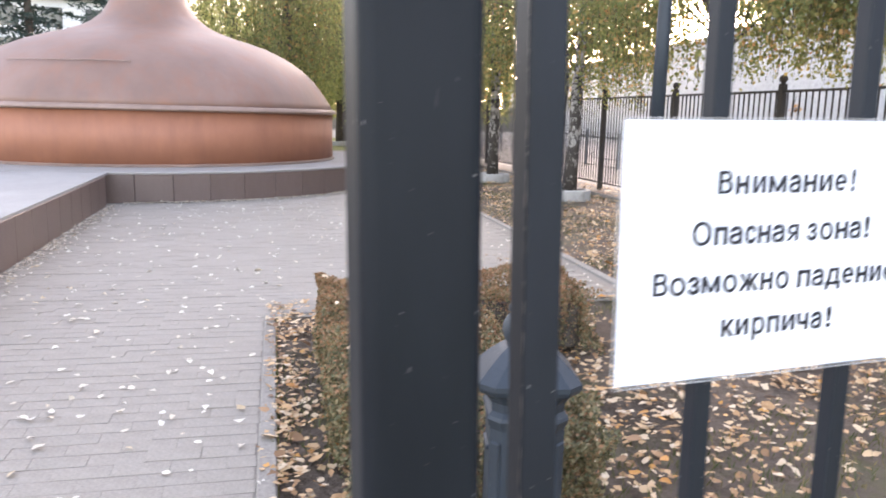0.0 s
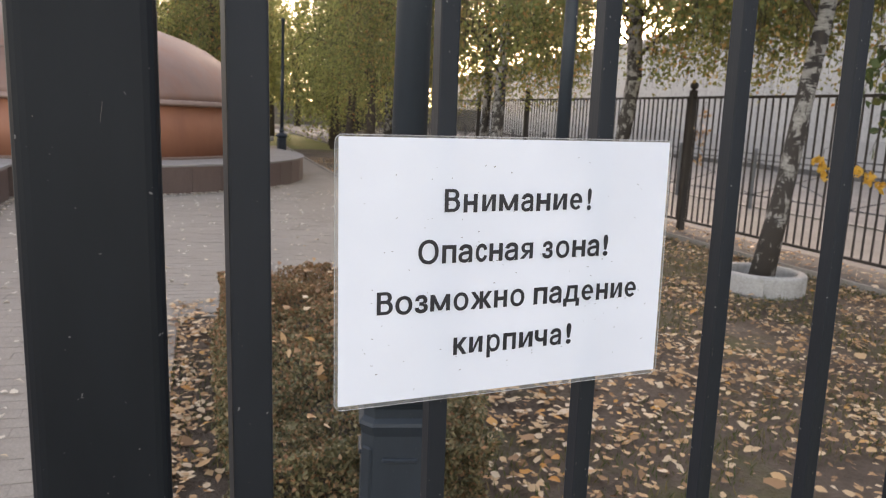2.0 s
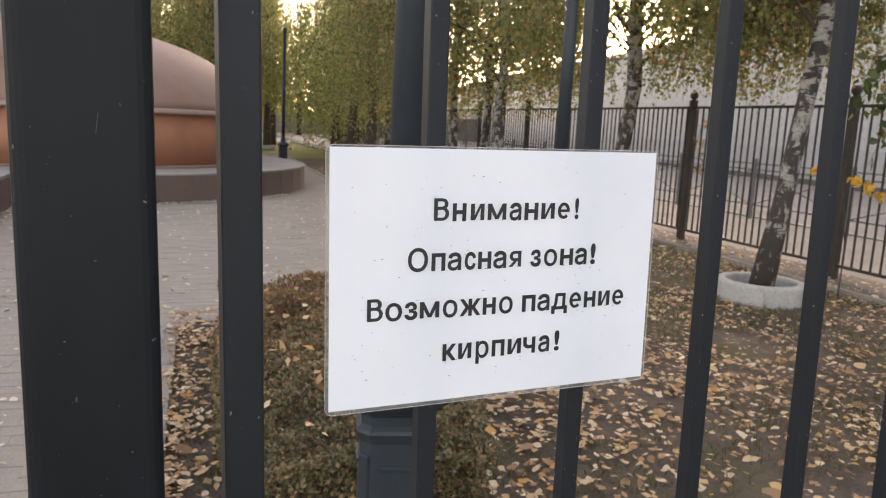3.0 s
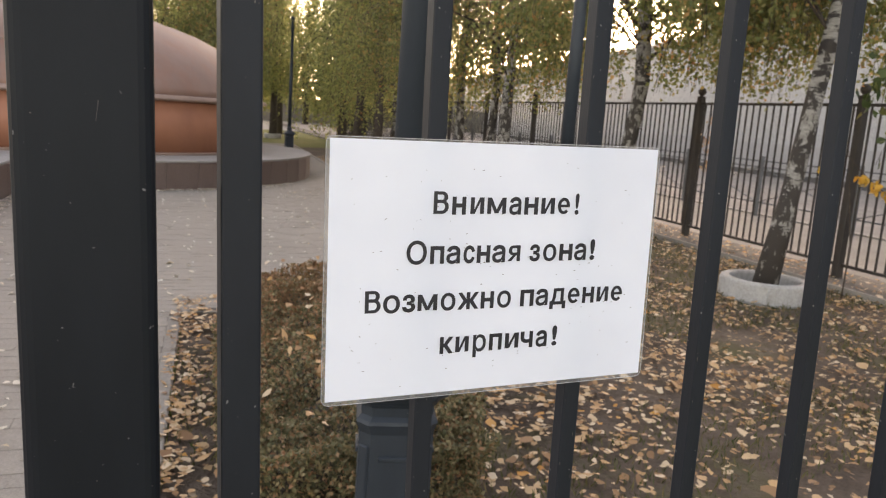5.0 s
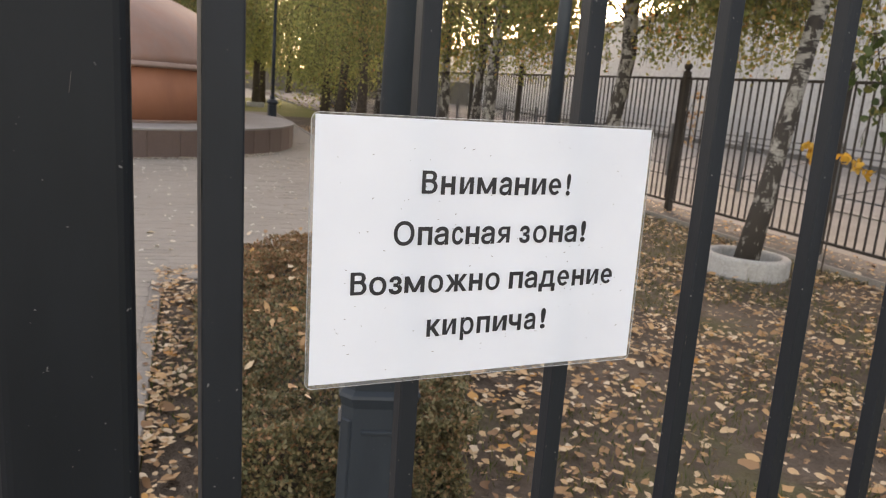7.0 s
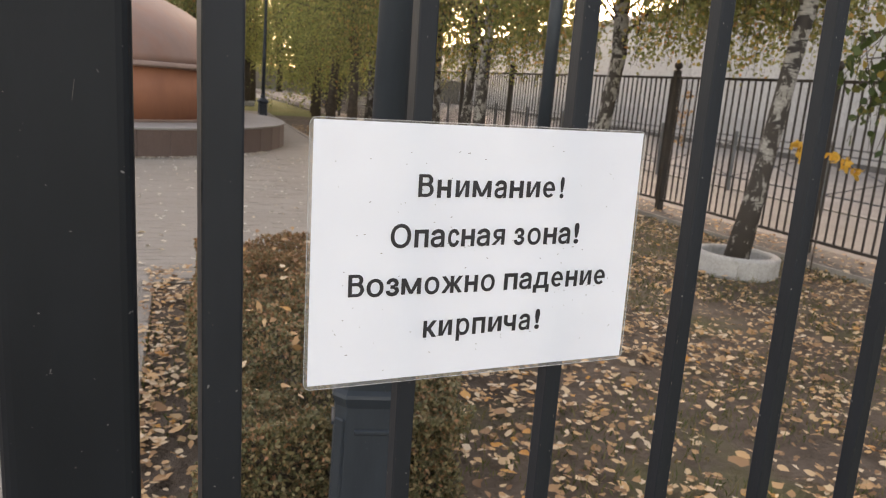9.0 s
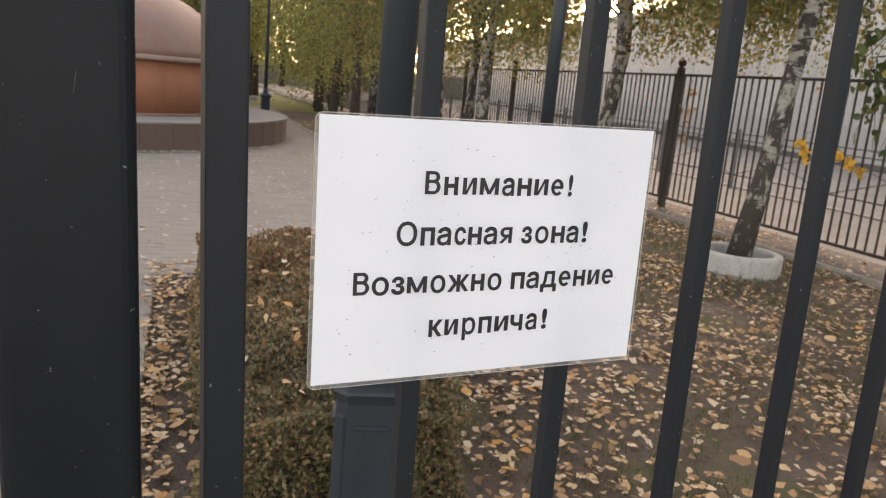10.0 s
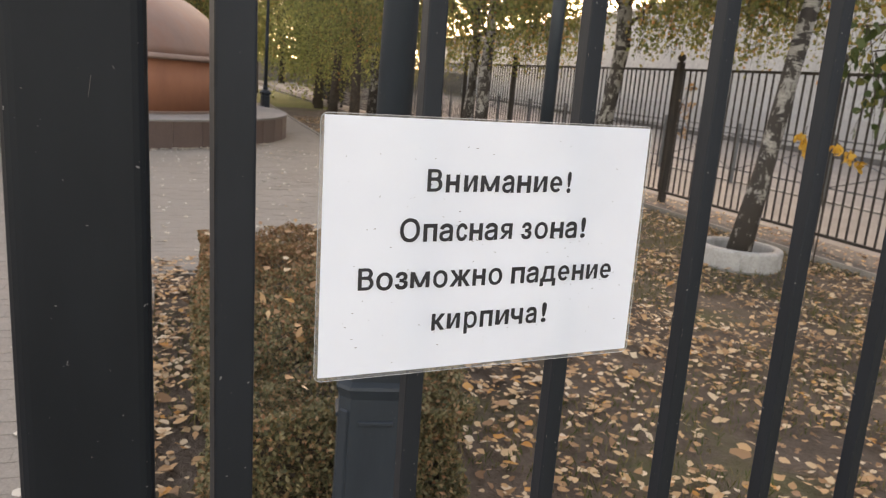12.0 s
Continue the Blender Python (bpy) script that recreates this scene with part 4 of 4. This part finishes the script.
def grown(p, amount):
    out, turn = [], (1 if area(p) > 0 else -1)
    for a, b, c in zip(p[-1:] + p[:-1], p, p[1:] + p[:1]):
        n1 = Vector(((b - a).y, -(b - a).x)).normalized() * turn
        n2 = Vector(((c - b).y, -(c - b).x)).normalized() * turn
        n = n1 + n2
        out.append(b + (n / max(0.6, n.length_squared / 2)) * amount)
    return out


def strokes(char, x0, x1, h):
    """Letters whose contours cross themselves, drawn stroke by stroke."""
    s = 0.126
    V = lambda *p: [Vector(q) for q in p]
    left, right = V((x0, 0), (x0 + s, 0), (x0 + s, h), (x0, h)), V((x1 - s, 0), (x1, 0), (x1, h), (x1 - s, h))
    if char == "и":
        return [[left], [right], [V((x0 + s * 0.5, 0), (x0 + s * 1.15, 0), (x1 - s * 0.5, h), (x1 - s * 1.15, h))]]
    if char == "м":
        m = (x0 + x1) / 2
        return [[left], [right], [V((x0, h), (m - s * 0.45, 0.02), (m + s * 0.45, 0.02), (x0 + s * 1.05, h))], [V((x1, h), (m + s * 0.45, 0.02), (m - s * 0.45, 0.02), (x1 - s * 1.05, h))]]
    if char in "Вя":
        def bowl(xs, xe, lo, hi, wall, bar):
            r = (hi - lo) / 2
            far = xe - xs
            k = min(r, abs(far) * 0.6)
            sg = 1 if far > 0 else -1
            arc = [radians(a) for a in np.linspace(-90, 90, 15)]
            out = [Vector((xs, lo))] + [Vector((xe - sg * k + sg * k * math.cos(a), (lo + hi) / 2 + r * math.sin(a))) for a in arc] + [Vector((xs, hi))]
            inn = [Vector((xs + sg * wall, lo + bar))] + [Vector((xe - sg * k + sg * (k - wall) * math.cos(a), (lo + hi) / 2 + (r - bar) * math.sin(a))) for a in arc] + [Vector((xs + sg * wall, hi - bar))]
            return [out, inn[::-1]]
        if char == "В":
            return [bowl(x0, x1 - 0.035, 0.36, 0.735, s, 0.105), bowl(x0, x1, 0.0, 0.46, s, 0.105)]
        return [[right], bowl(x1, x0 + 0.02, 0.20, h, s, 0.10), [V((x0 - 0.02, 0), (x0 + s * 1.05, 0), (x1 - s * 0.8, 0.26), (x1 - s * 1.9, 0.24))]]
    cx, cy, rx, ry = (x0 + x1) / 2, h / 2, (x1 - x0) / 2, h / 2 + 0.012
    ring = [radians(a) for a in np.linspace(-42, -360, 40)]
    out = [Vector((cx + rx * math.cos(a), cy + ry * math.sin(a))) for a in ring]
    inn = [Vector((cx + (rx - s) * math.cos(a), cy + (ry - s * 0.85) * math.sin(a))) for a in reversed(ring)]
    return [[out + inn], [V((x0 + s * 0.6, cy - s * 0.38), (x1 - 0.004, cy - s * 0.38), (x1 - 0.004, cy + s * 0.38), (x0 + s * 0.6, cy + s * 0.38))]]


def letters(text, spans, base, cap, parent):
    """One printed line: every letter fitted to its own stretch of the line."""
    verts, faces, seen, count = [], [], 0, 0
    spans = list(spans)
    for k, char in enumerate(text):
        me = outline(text[:k + 1])
        loops = glyph_loops(me, seen)
        seen = len(me.vertices)
        if not loops:
            continue
        xs = [q.x for p in loops for q in p]
        shapes = []
        if char in "имеВя":
            shapes = strokes(char, min(xs), max(xs), 0.55)
        else:
            outer = [p for p in loops if not any(q is not p and inside(p[0], q) and abs(area(q)) > abs(area(p)) and area(p) * area(q) < 0 for q in loops)]
            for p in outer:
                shapes.append([grown(p, 0.026)] + [grown(h, -0.010) for h in loops if h not in outer and inside(h[0], p)])
        x0, x1 = spans.pop(0)
        lo, hi = min(q.x for s in shapes for q in s[0]), max(q.x for s in shapes for q in s[0])
        for rings in shapes:
            count += 1
            for tri in tessellate([[q.to_3d() for q in ring] for ring in rings]):
                faces.append([len(verts) + q for q in tri])
            for q in (q for ring in rings for q in ring):
                x, z = x0 + (q.x - lo) * (x1 - x0) / (hi - lo), base + q.y * cap / 0.735
                verts.append((x, -0.0017 - 0.00002 * (count % 5) + sheet_bow(x, z), z))
    line = bpy.data.meshes.new("printed_line")
    line.from_pydata(verts, [], faces)
    return tagged(link("printed_line", line, INK, parent), kind="stuff")


def sign():
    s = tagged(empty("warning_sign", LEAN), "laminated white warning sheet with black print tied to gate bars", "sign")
    part("laminate", rounded(bmesh.new(), 0, SW, SZ, SZ + SH, 0.006, -0.0006, sheet_bow), FILM, s, "clear glossy laminate with a narrow border")
    r = 0.006
    loop = [Vector((cx + r * math.cos(radians(a)), -0.0007 + sheet_bow(cx, cz), cz + r * math.sin(radians(a)))) for cx, cz, a0 in ((SW - r, SZ + SH - r, 0), (r, SZ + SH - r, 90), (r, SZ + r, 180), (SW - r, SZ + r, 270)) for a in range(a0, a0 + 91, 18)]
    edge = []
    for a, b in zip(loop, loop[1:] + loop[:1]):
        steps = max(1, round((b - a).length / 0.02))
        edge += [a.lerp(b, q / steps) for q in range(steps)]
    for p in edge:
        p.y = -0.0007 + sheet_bow(p.x, p.z)
    part("rim", tube(bmesh.new(), edge + edge[:1], [0.0003] * (len(edge) + 1), 5), SEAL, s, "pale sealed edge of the laminate")
    bm = bmesh.new()
    rounded(bm, 0.0028, SW - 0.0026, SZ + 0.0034, SZ + SH - 0.0016, 0.0006, -0.0011, sheet_bow)
    part("paper", bm, PAPER, s, "white paper sheet")
    letters("Внимание!", [(0.0870, 0.1000), (0.1030, 0.1150), (0.1190, 0.1310), (0.1340, 0.1510), (0.1540, 0.1650), (0.1680, 0.1810), (0.1840, 0.1970), (0.2000, 0.2120), (0.2170, 0.2210)], SZ + 0.1530, 0.0180, s)
    letters("Опасная зона!", [(0.0660, 0.0830), (0.0860, 0.0980), (0.1000, 0.1120), (0.1150, 0.1250), (0.1270, 0.1390), (0.1410, 0.1530), (0.1550, 0.1670), (0.1760, 0.1860), (0.1890, 0.2020), (0.2050, 0.2180), (0.2200, 0.2320), (0.2360, 0.2410)], SZ + 0.1130, 0.0180, s)
    letters("Возможно падение", [(0.0330, 0.0460), (0.0480, 0.0620), (0.0640, 0.0750), (0.0770, 0.0940), (0.0970, 0.1100), (0.1120, 0.1310), (0.1330, 0.1450), (0.1480, 0.1610), (0.1700, 0.1830), (0.1850, 0.1970), (0.1990, 0.2150), (0.2170, 0.2290), (0.2320, 0.2440), (0.2470, 0.2590), (0.2620, 0.2740)], SZ + 0.0740, 0.0180, s)
    letters("кирпича!", [(0.0980, 0.1100), (0.1120, 0.1240), (0.1280, 0.1400), (0.1430, 0.1550), (0.1580, 0.1710), (0.1730, 0.1850), (0.1880, 0.1990), (0.2040, 0.2090)], SZ + 0.0370, 0.0180, s)
    rng = np.random.default_rng(9)
    bm = bmesh.new()
    for k in range(95):
        x, z = 0.012 + 0.28 * rng.random(), SZ + 0.01 + 0.19 * rng.random()
        w, h = 0.0003 + 0.0007 * rng.random() ** 2, 0.00018 + 0.00012 * rng.random()
        y = -0.0015 + sheet_bow(x, z)
        a = rng.normal(scale=0.3)
        bm.faces.new([bm.verts.new((x + sx * w * math.cos(a) - sz * h * math.sin(a), y, z + sx * w * math.sin(a) + sz * h * math.cos(a))) for sx, sz in ((-1, -1), (1, -1), (1, 1), (-1, 1))])
    tagged(part("specks", bm, DIRT, s, "tiny dirt specks"), kind="stuff")


sign()

# ---- hedge, leaves, grass ----


def hedge(name, boxes, count, leaf, seed, label):
    """A clipped low hedge: dense leaf shell over a twiggy core, with an uneven top."""
    rng = np.random.default_rng(seed)
    h = tagged(empty(name), label, "hedge")
    C, R = [], []
    core = bmesh.new()
    vol = sum((b[1] - b[0]) * (b[3] - b[2]) for b in boxes)
    for x0, x1, y0, y1, top in boxes:
        box(core, x0 + 0.09, x1 - 0.09, y0 + 0.09, y1 - 0.09, -0.02, top - 0.10, bevel=0.05)
        n = int(count * (x1 - x0) * (y1 - y0) / vol)
        u, w, v = rng.random(n), rng.random(n), rng.random(n)
        face = rng.random(n)
        x, y, z = x0 + (x1 - x0) * u, y0 + (y1 - y0) * w, top * v
        near = np.abs(rng.normal(scale=0.045, size=n))
        on_top = face < 0.45
        z[on_top] = top - near[on_top]
        sides = [(0.45, 0.63, 0), (0.63, 0.81, 1), (0.81, 0.92, 2), (0.92, 1.01, 3)]
        for a, b, k in sides:
            s = (face >= a) & (face < b)
            if k == 0:
                x[s] = x0 + near[s]
            elif k == 1:
                x[s] = x1 - near[s]
            elif k == 2:
                y[s] = y0 + near[s]
            else:
                y[s] = y1 - near[s]
        for k in range(n):
            q = 0.10 * noise.noise((x[k] * 3.2, y[k] * 3.2, z[k] * 3.2)) + 0.045 * noise.noise((x[k] * 11, y[k] * 11, z[k] * 9))
            z[k] += q * (z[k] / top)
            x[k] += q * 0.8
            y[k] -= q * 0.8
        C.append(np.stack([x + 0.087 * (y - 2.0), y, np.maximum(z, 0.0)], 1))
    for v in core.verts:
        v.co.x += 0.087 * (v.co.y - 2.0)
    part("core", core, TWIG, h)
    c = np.concatenate(C)
    rus = c[:, 1] * 0.35 + c[:, 2] * 1.5 + rng.normal(scale=0.35, size=len(c)) > 1.9
    for name2, pick, material in (("foliage", ~rus, HEDGE), ("russet_foliage", rus, RUSSET)):
        p = c[pick]
        size = leaf * (0.7 + 0.7 * rng.random(len(p)))
        link(name2, leaves_mesh(name2, p, rand_dirs(rng, len(p)) + np.array([0, 0, 0.5]), rand_dirs(rng, len(p)), size, size * 0.6), material, h)


hedge("hedge", [(0.20, 1.125, 1.7, 4.7, 0.45)], 105000, 0.0195, 21, "low clipped hedge turning russet, with fallen leaves caught in it")
hedge("hedge", [(1.07, 2.05, 3.85, 4.65, 0.44)], 22000, 0.020, 22, "low clipped hedge turning russet beside the path")


def bed_ok(x, y):
    west = np.where(y < 5.25, KERB_A.x + (y - KERB_A.y) * ALONG.x / ALONG.y + 0.02, 3.5 + (y - 6.0) * 0.104)
    return (x > west) & (x < 7.05 + y * 0.072)


def fallen():
    rng = np.random.default_rng(31)
    # on the bed
    n = 80000
    y = 0.3 + 24 * rng.random(n) ** 1.7
    x = -0.3 + (9.6) * rng.random(n)
    clump = np.array([noise.noise((a * 0.8, b * 0.8, 7)) for a, b in zip(x, y)])
    fine = np.array([noise.noise((a * 3.1, b * 3.1, 4)) for a, b in zip(x, y)])
    keep = bed_ok(x, y) & (rng.random(n) < 0.52 + 0.75 * clump + 0.55 * fine) & (rng.random(n) < (y - 0.3) ** 0.41) & ~((x > 0.3 + 0.087 * (y - 2)) & (x < 1.1 + 0.087 * (y - 2)) & (y > 1.8) & (y < 5))
    x, y = x[keep], y[keep]
    # under and behind the gate
    x = np.concatenate([x, 0.0 + 9.0 * rng.random(2600)])
    y = np.concatenate([y, -1.2 + 1.6 * rng.random(2600)])
    # a thicker, browner carpet towards the birch
    m = 9000
    bx, by = 2.6 + 4.6 * rng.random(m), 1.0 + 6.5 * rng.random(m)
    thick = np.array([noise.noise((a * 1.3, b * 1.3, 17)) + 0.6 * noise.noise((a * 4.1, b * 4.1, 9)) for a, b in zip(bx, by)])
    take = (rng.random(m) < 0.35 + 0.9 * thick + 0.12 * (bx - 4.5)) & (np.hypot(bx - 5.72, by - 5.08) > 0.48)
    bx, by = bx[take], by[take]
    m = len(bx)
    ang = rng.random(m) * 6.283
    size = 0.024 + 0.02 * rng.random(m)
    carpet = blades_mesh("leaf_carpet", np.stack([bx, by, 0.010 + 0.015 * rng.random(m)], 1), np.stack([np.cos(ang), np.sin(ang), rng.normal(scale=0.2, size=m)], 1),
                         np.stack([rng.normal(scale=0.25, size=m), rng.normal(scale=0.25, size=m), np.ones(m)], 1), size, size * 0.8, rng)
    tagged(link("leaf_carpet", carpet, BROWN_LEAF), "small darker brown birch leaves spread over earth", "leaves", kind="stuff")
    # drift along the kerb
    m = 500
    s = rng.random(m) * 3.7
    dx = np.abs(rng.normal(scale=0.20, size=m)) - 0.03
    x = np.concatenate([x, KERB_A.x + ALONG.x * s + dx])
    y = np.concatenate([y, KERB_A.y + ALONG.y * s])
    n = len(x)
    # blown against the fence
    m = 1500
    s = -3.0 + 14 * rng.random(m)
    off = PLINTH_IN + (0.4 - PLINTH_IN) * rng.random(m)
    x = np.concatenate([x, FENCE0.x + FDIR.x * s + FNORM.x * off])
    y = np.concatenate([y, FENCE0.y + FDIR.y * s + FNORM.y * off])
    n = len(x)
    lift = np.concatenate([np.zeros(n - m), np.full(m, 0.045)])
    c = np.stack([x, y, 0.012 + lift + 0.02 * rng.random(n)], 1)
    ang = rng.random(n) * 6.283
    ax = np.stack([np.cos(ang), np.sin(ang), rng.normal(scale=0.22, size=n)], 1)
    nm = np.stack([rng.normal(scale=0.25, size=n), rng.normal(scale=0.25, size=n), np.ones(n)], 1)
    size = 0.024 + 0.022 * rng.random(n) + 0.05 * rng.random(n) ** 7
    ob = link("fallen_leaves", blades_mesh("fallen_leaves", c, ax, nm, size, size * (0.55 + 0.4 * rng.random(n)), rng), FALLEN)
    tagged(ob, "fallen yellow and tan birch leaves lying on earth", "leaves", kind="stuff")
    # on the paving
    n = 1500
    x, y = -3.5 + 8 * rng.random(n), 1.5 + 13 * rng.random(n) ** 1.2
    keep = ~bed_ok(x, y) & ~(x < -1.7 + (y - 12.65) * 0.065)
    x, y = x[keep], y[keep]
    m = 500
    s = rng.random(m) * 9.9
    sweep = np.radians(-92 + 55 * rng.random(m))
    rad = TERRACE_R + 0.04 + np.abs(rng.normal(scale=0.10, size=m))
    x = np.concatenate([x, -2.37 + s * 0.065 + np.abs(rng.normal(scale=0.10, size=m)), CX + rad * np.cos(sweep)])
    y = np.concatenate([y, 2.6 + s, CY + rad * np.sin(sweep)])
    n = len(x)
    c = np.stack([x, y, 0.012 + 0.008 * rng.random(n)], 1)
    ang = rng.random(n) * 6.283
    ax = np.stack([np.cos(ang), np.sin(ang), rng.normal(scale=0.1, size=n)], 1)
    nm = np.stack([rng.normal(scale=0.15, size=n), rng.normal(scale=0.15, size=n), np.ones(n)], 1)
    size = 0.032 + 0.032 * rng.random(n)
    ob = link("dry_leaves", blades_mesh("dry_leaves", c, ax, nm, size, size * (0.5 + 0.35 * rng.random(n)), rng, 0.4), PALE)
    tagged(ob, "pale dry leaves scattered over grey paving", "leaves", kind="stuff")
    # caught on the hedge
    n = 75
    hy = 1.8 + 3.1 * rng.random(n)
    c = np.stack([0.25 + 0.77 * rng.random(n) + 0.087 * (hy - 2), hy, 0.465 + 0.02 * rng.random(n)], 1)
    ob = link("caught_leaves", blades_mesh("caught_leaves", c, rand_dirs(rng, n), np.tile([0, -0.3, 1.0], (n, 1)), 0.034 + 0.022 * rng.random(n), 0.026 + 0.016 * rng.random(n), rng), FALLEN)
    tagged(ob, "orange and tan leaves caught on top of the hedge", "leaves", kind="stuff")


fallen()


def grass():
    rng = np.random.default_rng(41)
    n = 60000
    y = 0.6 + 16 * rng.random(n) ** 1.5
    x = -0.2 + 8.5 * rng.random(n)
    patch = np.array([noise.noise((a * 0.7, b * 0.7, 1)) + 0.5 * noise.noise((a * 2.5, b * 2.5, 2)) for a, b in zip(x, y)])
    ring = np.hypot(x - 5.72, y - 5.08) < 1.1
    keep = bed_ok(x, y) & ((patch > np.where((x > 3.6) & (y > 2.6), -0.15, np.where(x < 0.6, 0.0, 0.2))) | (ring & (patch > -0.2)))
    x, y = x[keep], y[keep]
    n = len(x)
    hgt = 0.03 + 0.045 * rng.random(n)
    c = np.stack([x, y, hgt * 0.35], 1)
    ax = rand_dirs(rng, n) * 0.55 + np.array([0, 0, 1.0])
    ob = link("grass_tufts", leaves_mesh("grass_tufts", c, ax, rand_dirs(rng, n), hgt, np.full(n, 0.007)), BLADE)
    tagged(ob, "sparse short grass growing through the earth", "grass", kind="stuff")


grass()

# ---- paving slabs, one by one ----


def paving():
    w, d = 0.24, 0.12
    me = bpy.data.meshes.new("paving_slab")
    hw, hd, c = w / 2 - 0.0002, d / 2 - 0.0016, 0.0010
    v = [(-hw, -hd, -0.012), (hw, -hd, -0.012), (hw, hd, -0.012), (-hw, hd, -0.012), (-hw + c, -hd + c, 0.003), (hw - c, -hd + c, 0.003), (hw - c, hd - c, 0.003), (-hw + c, hd - c, 0.003)]
    f = [(4, 5, 6, 7), (0, 1, 5, 4), (1, 2, 6, 5), (2, 3, 7, 6), (3, 0, 4, 7)]
    me.from_pydata(v, [], f)
    rng = np.random.default_rng(51)
    yaw = math.degrees(math.atan2(ALONG.y, ALONG.x)) - 90
    spots = []
    for j in range(-32, 140):
        for i in range(-34, 30):
            p = KERB_A + ACROSS * (-0.055 - w / 2 + w * i + (w / 2 if j % 2 else 0)) + ALONG * (d * (j + 0.5) - 0.6)
            wide = 1.0
            if p.y < 5.24:
                room = KERB_A.x + (p.y - KERB_A.y) * ALONG.x / ALONG.y - 0.045 - p.x
                if room < 0.03 - w / 2:
                    continue
                if room < w / 2:
                    wide = (room + w / 2) / w
                    p = p - ACROSS * (w * (1 - wide) / 2)
            if p.y >= 5.24 and (p.x > 3.28 + (p.y - 6) * 0.104):
                continue
            if p.x < -1.75 + (p.y - 12.65) * 0.065 + 0.1 or math.hypot(p.x - CX, p.y - CY) < TERRACE_R + 0.1:
                continue
            spots.append((p.x, p.y, 0.001 * rng.normal(), 0.15 * rng.normal(), 0.15 * rng.normal(), wide))
    near = [s for s in spots if -1.5 < s[0] < 0.3 and 2.2 < s[1] < 6.6][:300]
    chosen = set(near)
    for x, y, z, a, b, wide in near:
        link("paving_slab", me, SLAB, PAVED).matrix_basis = pose(x, y, z, a, b, yaw) @ Matrix.Diagonal((wide, 1, 1, 1))
    rest = [s for s in spots if s not in chosen]
    base = np.array(v)
    V, Fs = [], []
    for k, (x, y, z, a, b, wide) in enumerate(rest):
        m = np.array(pose(x, y, z, a, b, yaw) @ Matrix.Diagonal((wide, 1, 1, 1)))
        V.append(base @ m[:3, :3].T + m[:3, 3])
        Fs.extend(tuple(8 * k + i for i in q) for q in f)
    me2 = bpy.data.meshes.new("far_paving_slabs")
    me2.from_pydata(np.concatenate(V).tolist(), [], Fs)
    tagged(link("far_paving_slabs", me2, SLAB, PAVED), kind="stuff")


paving()
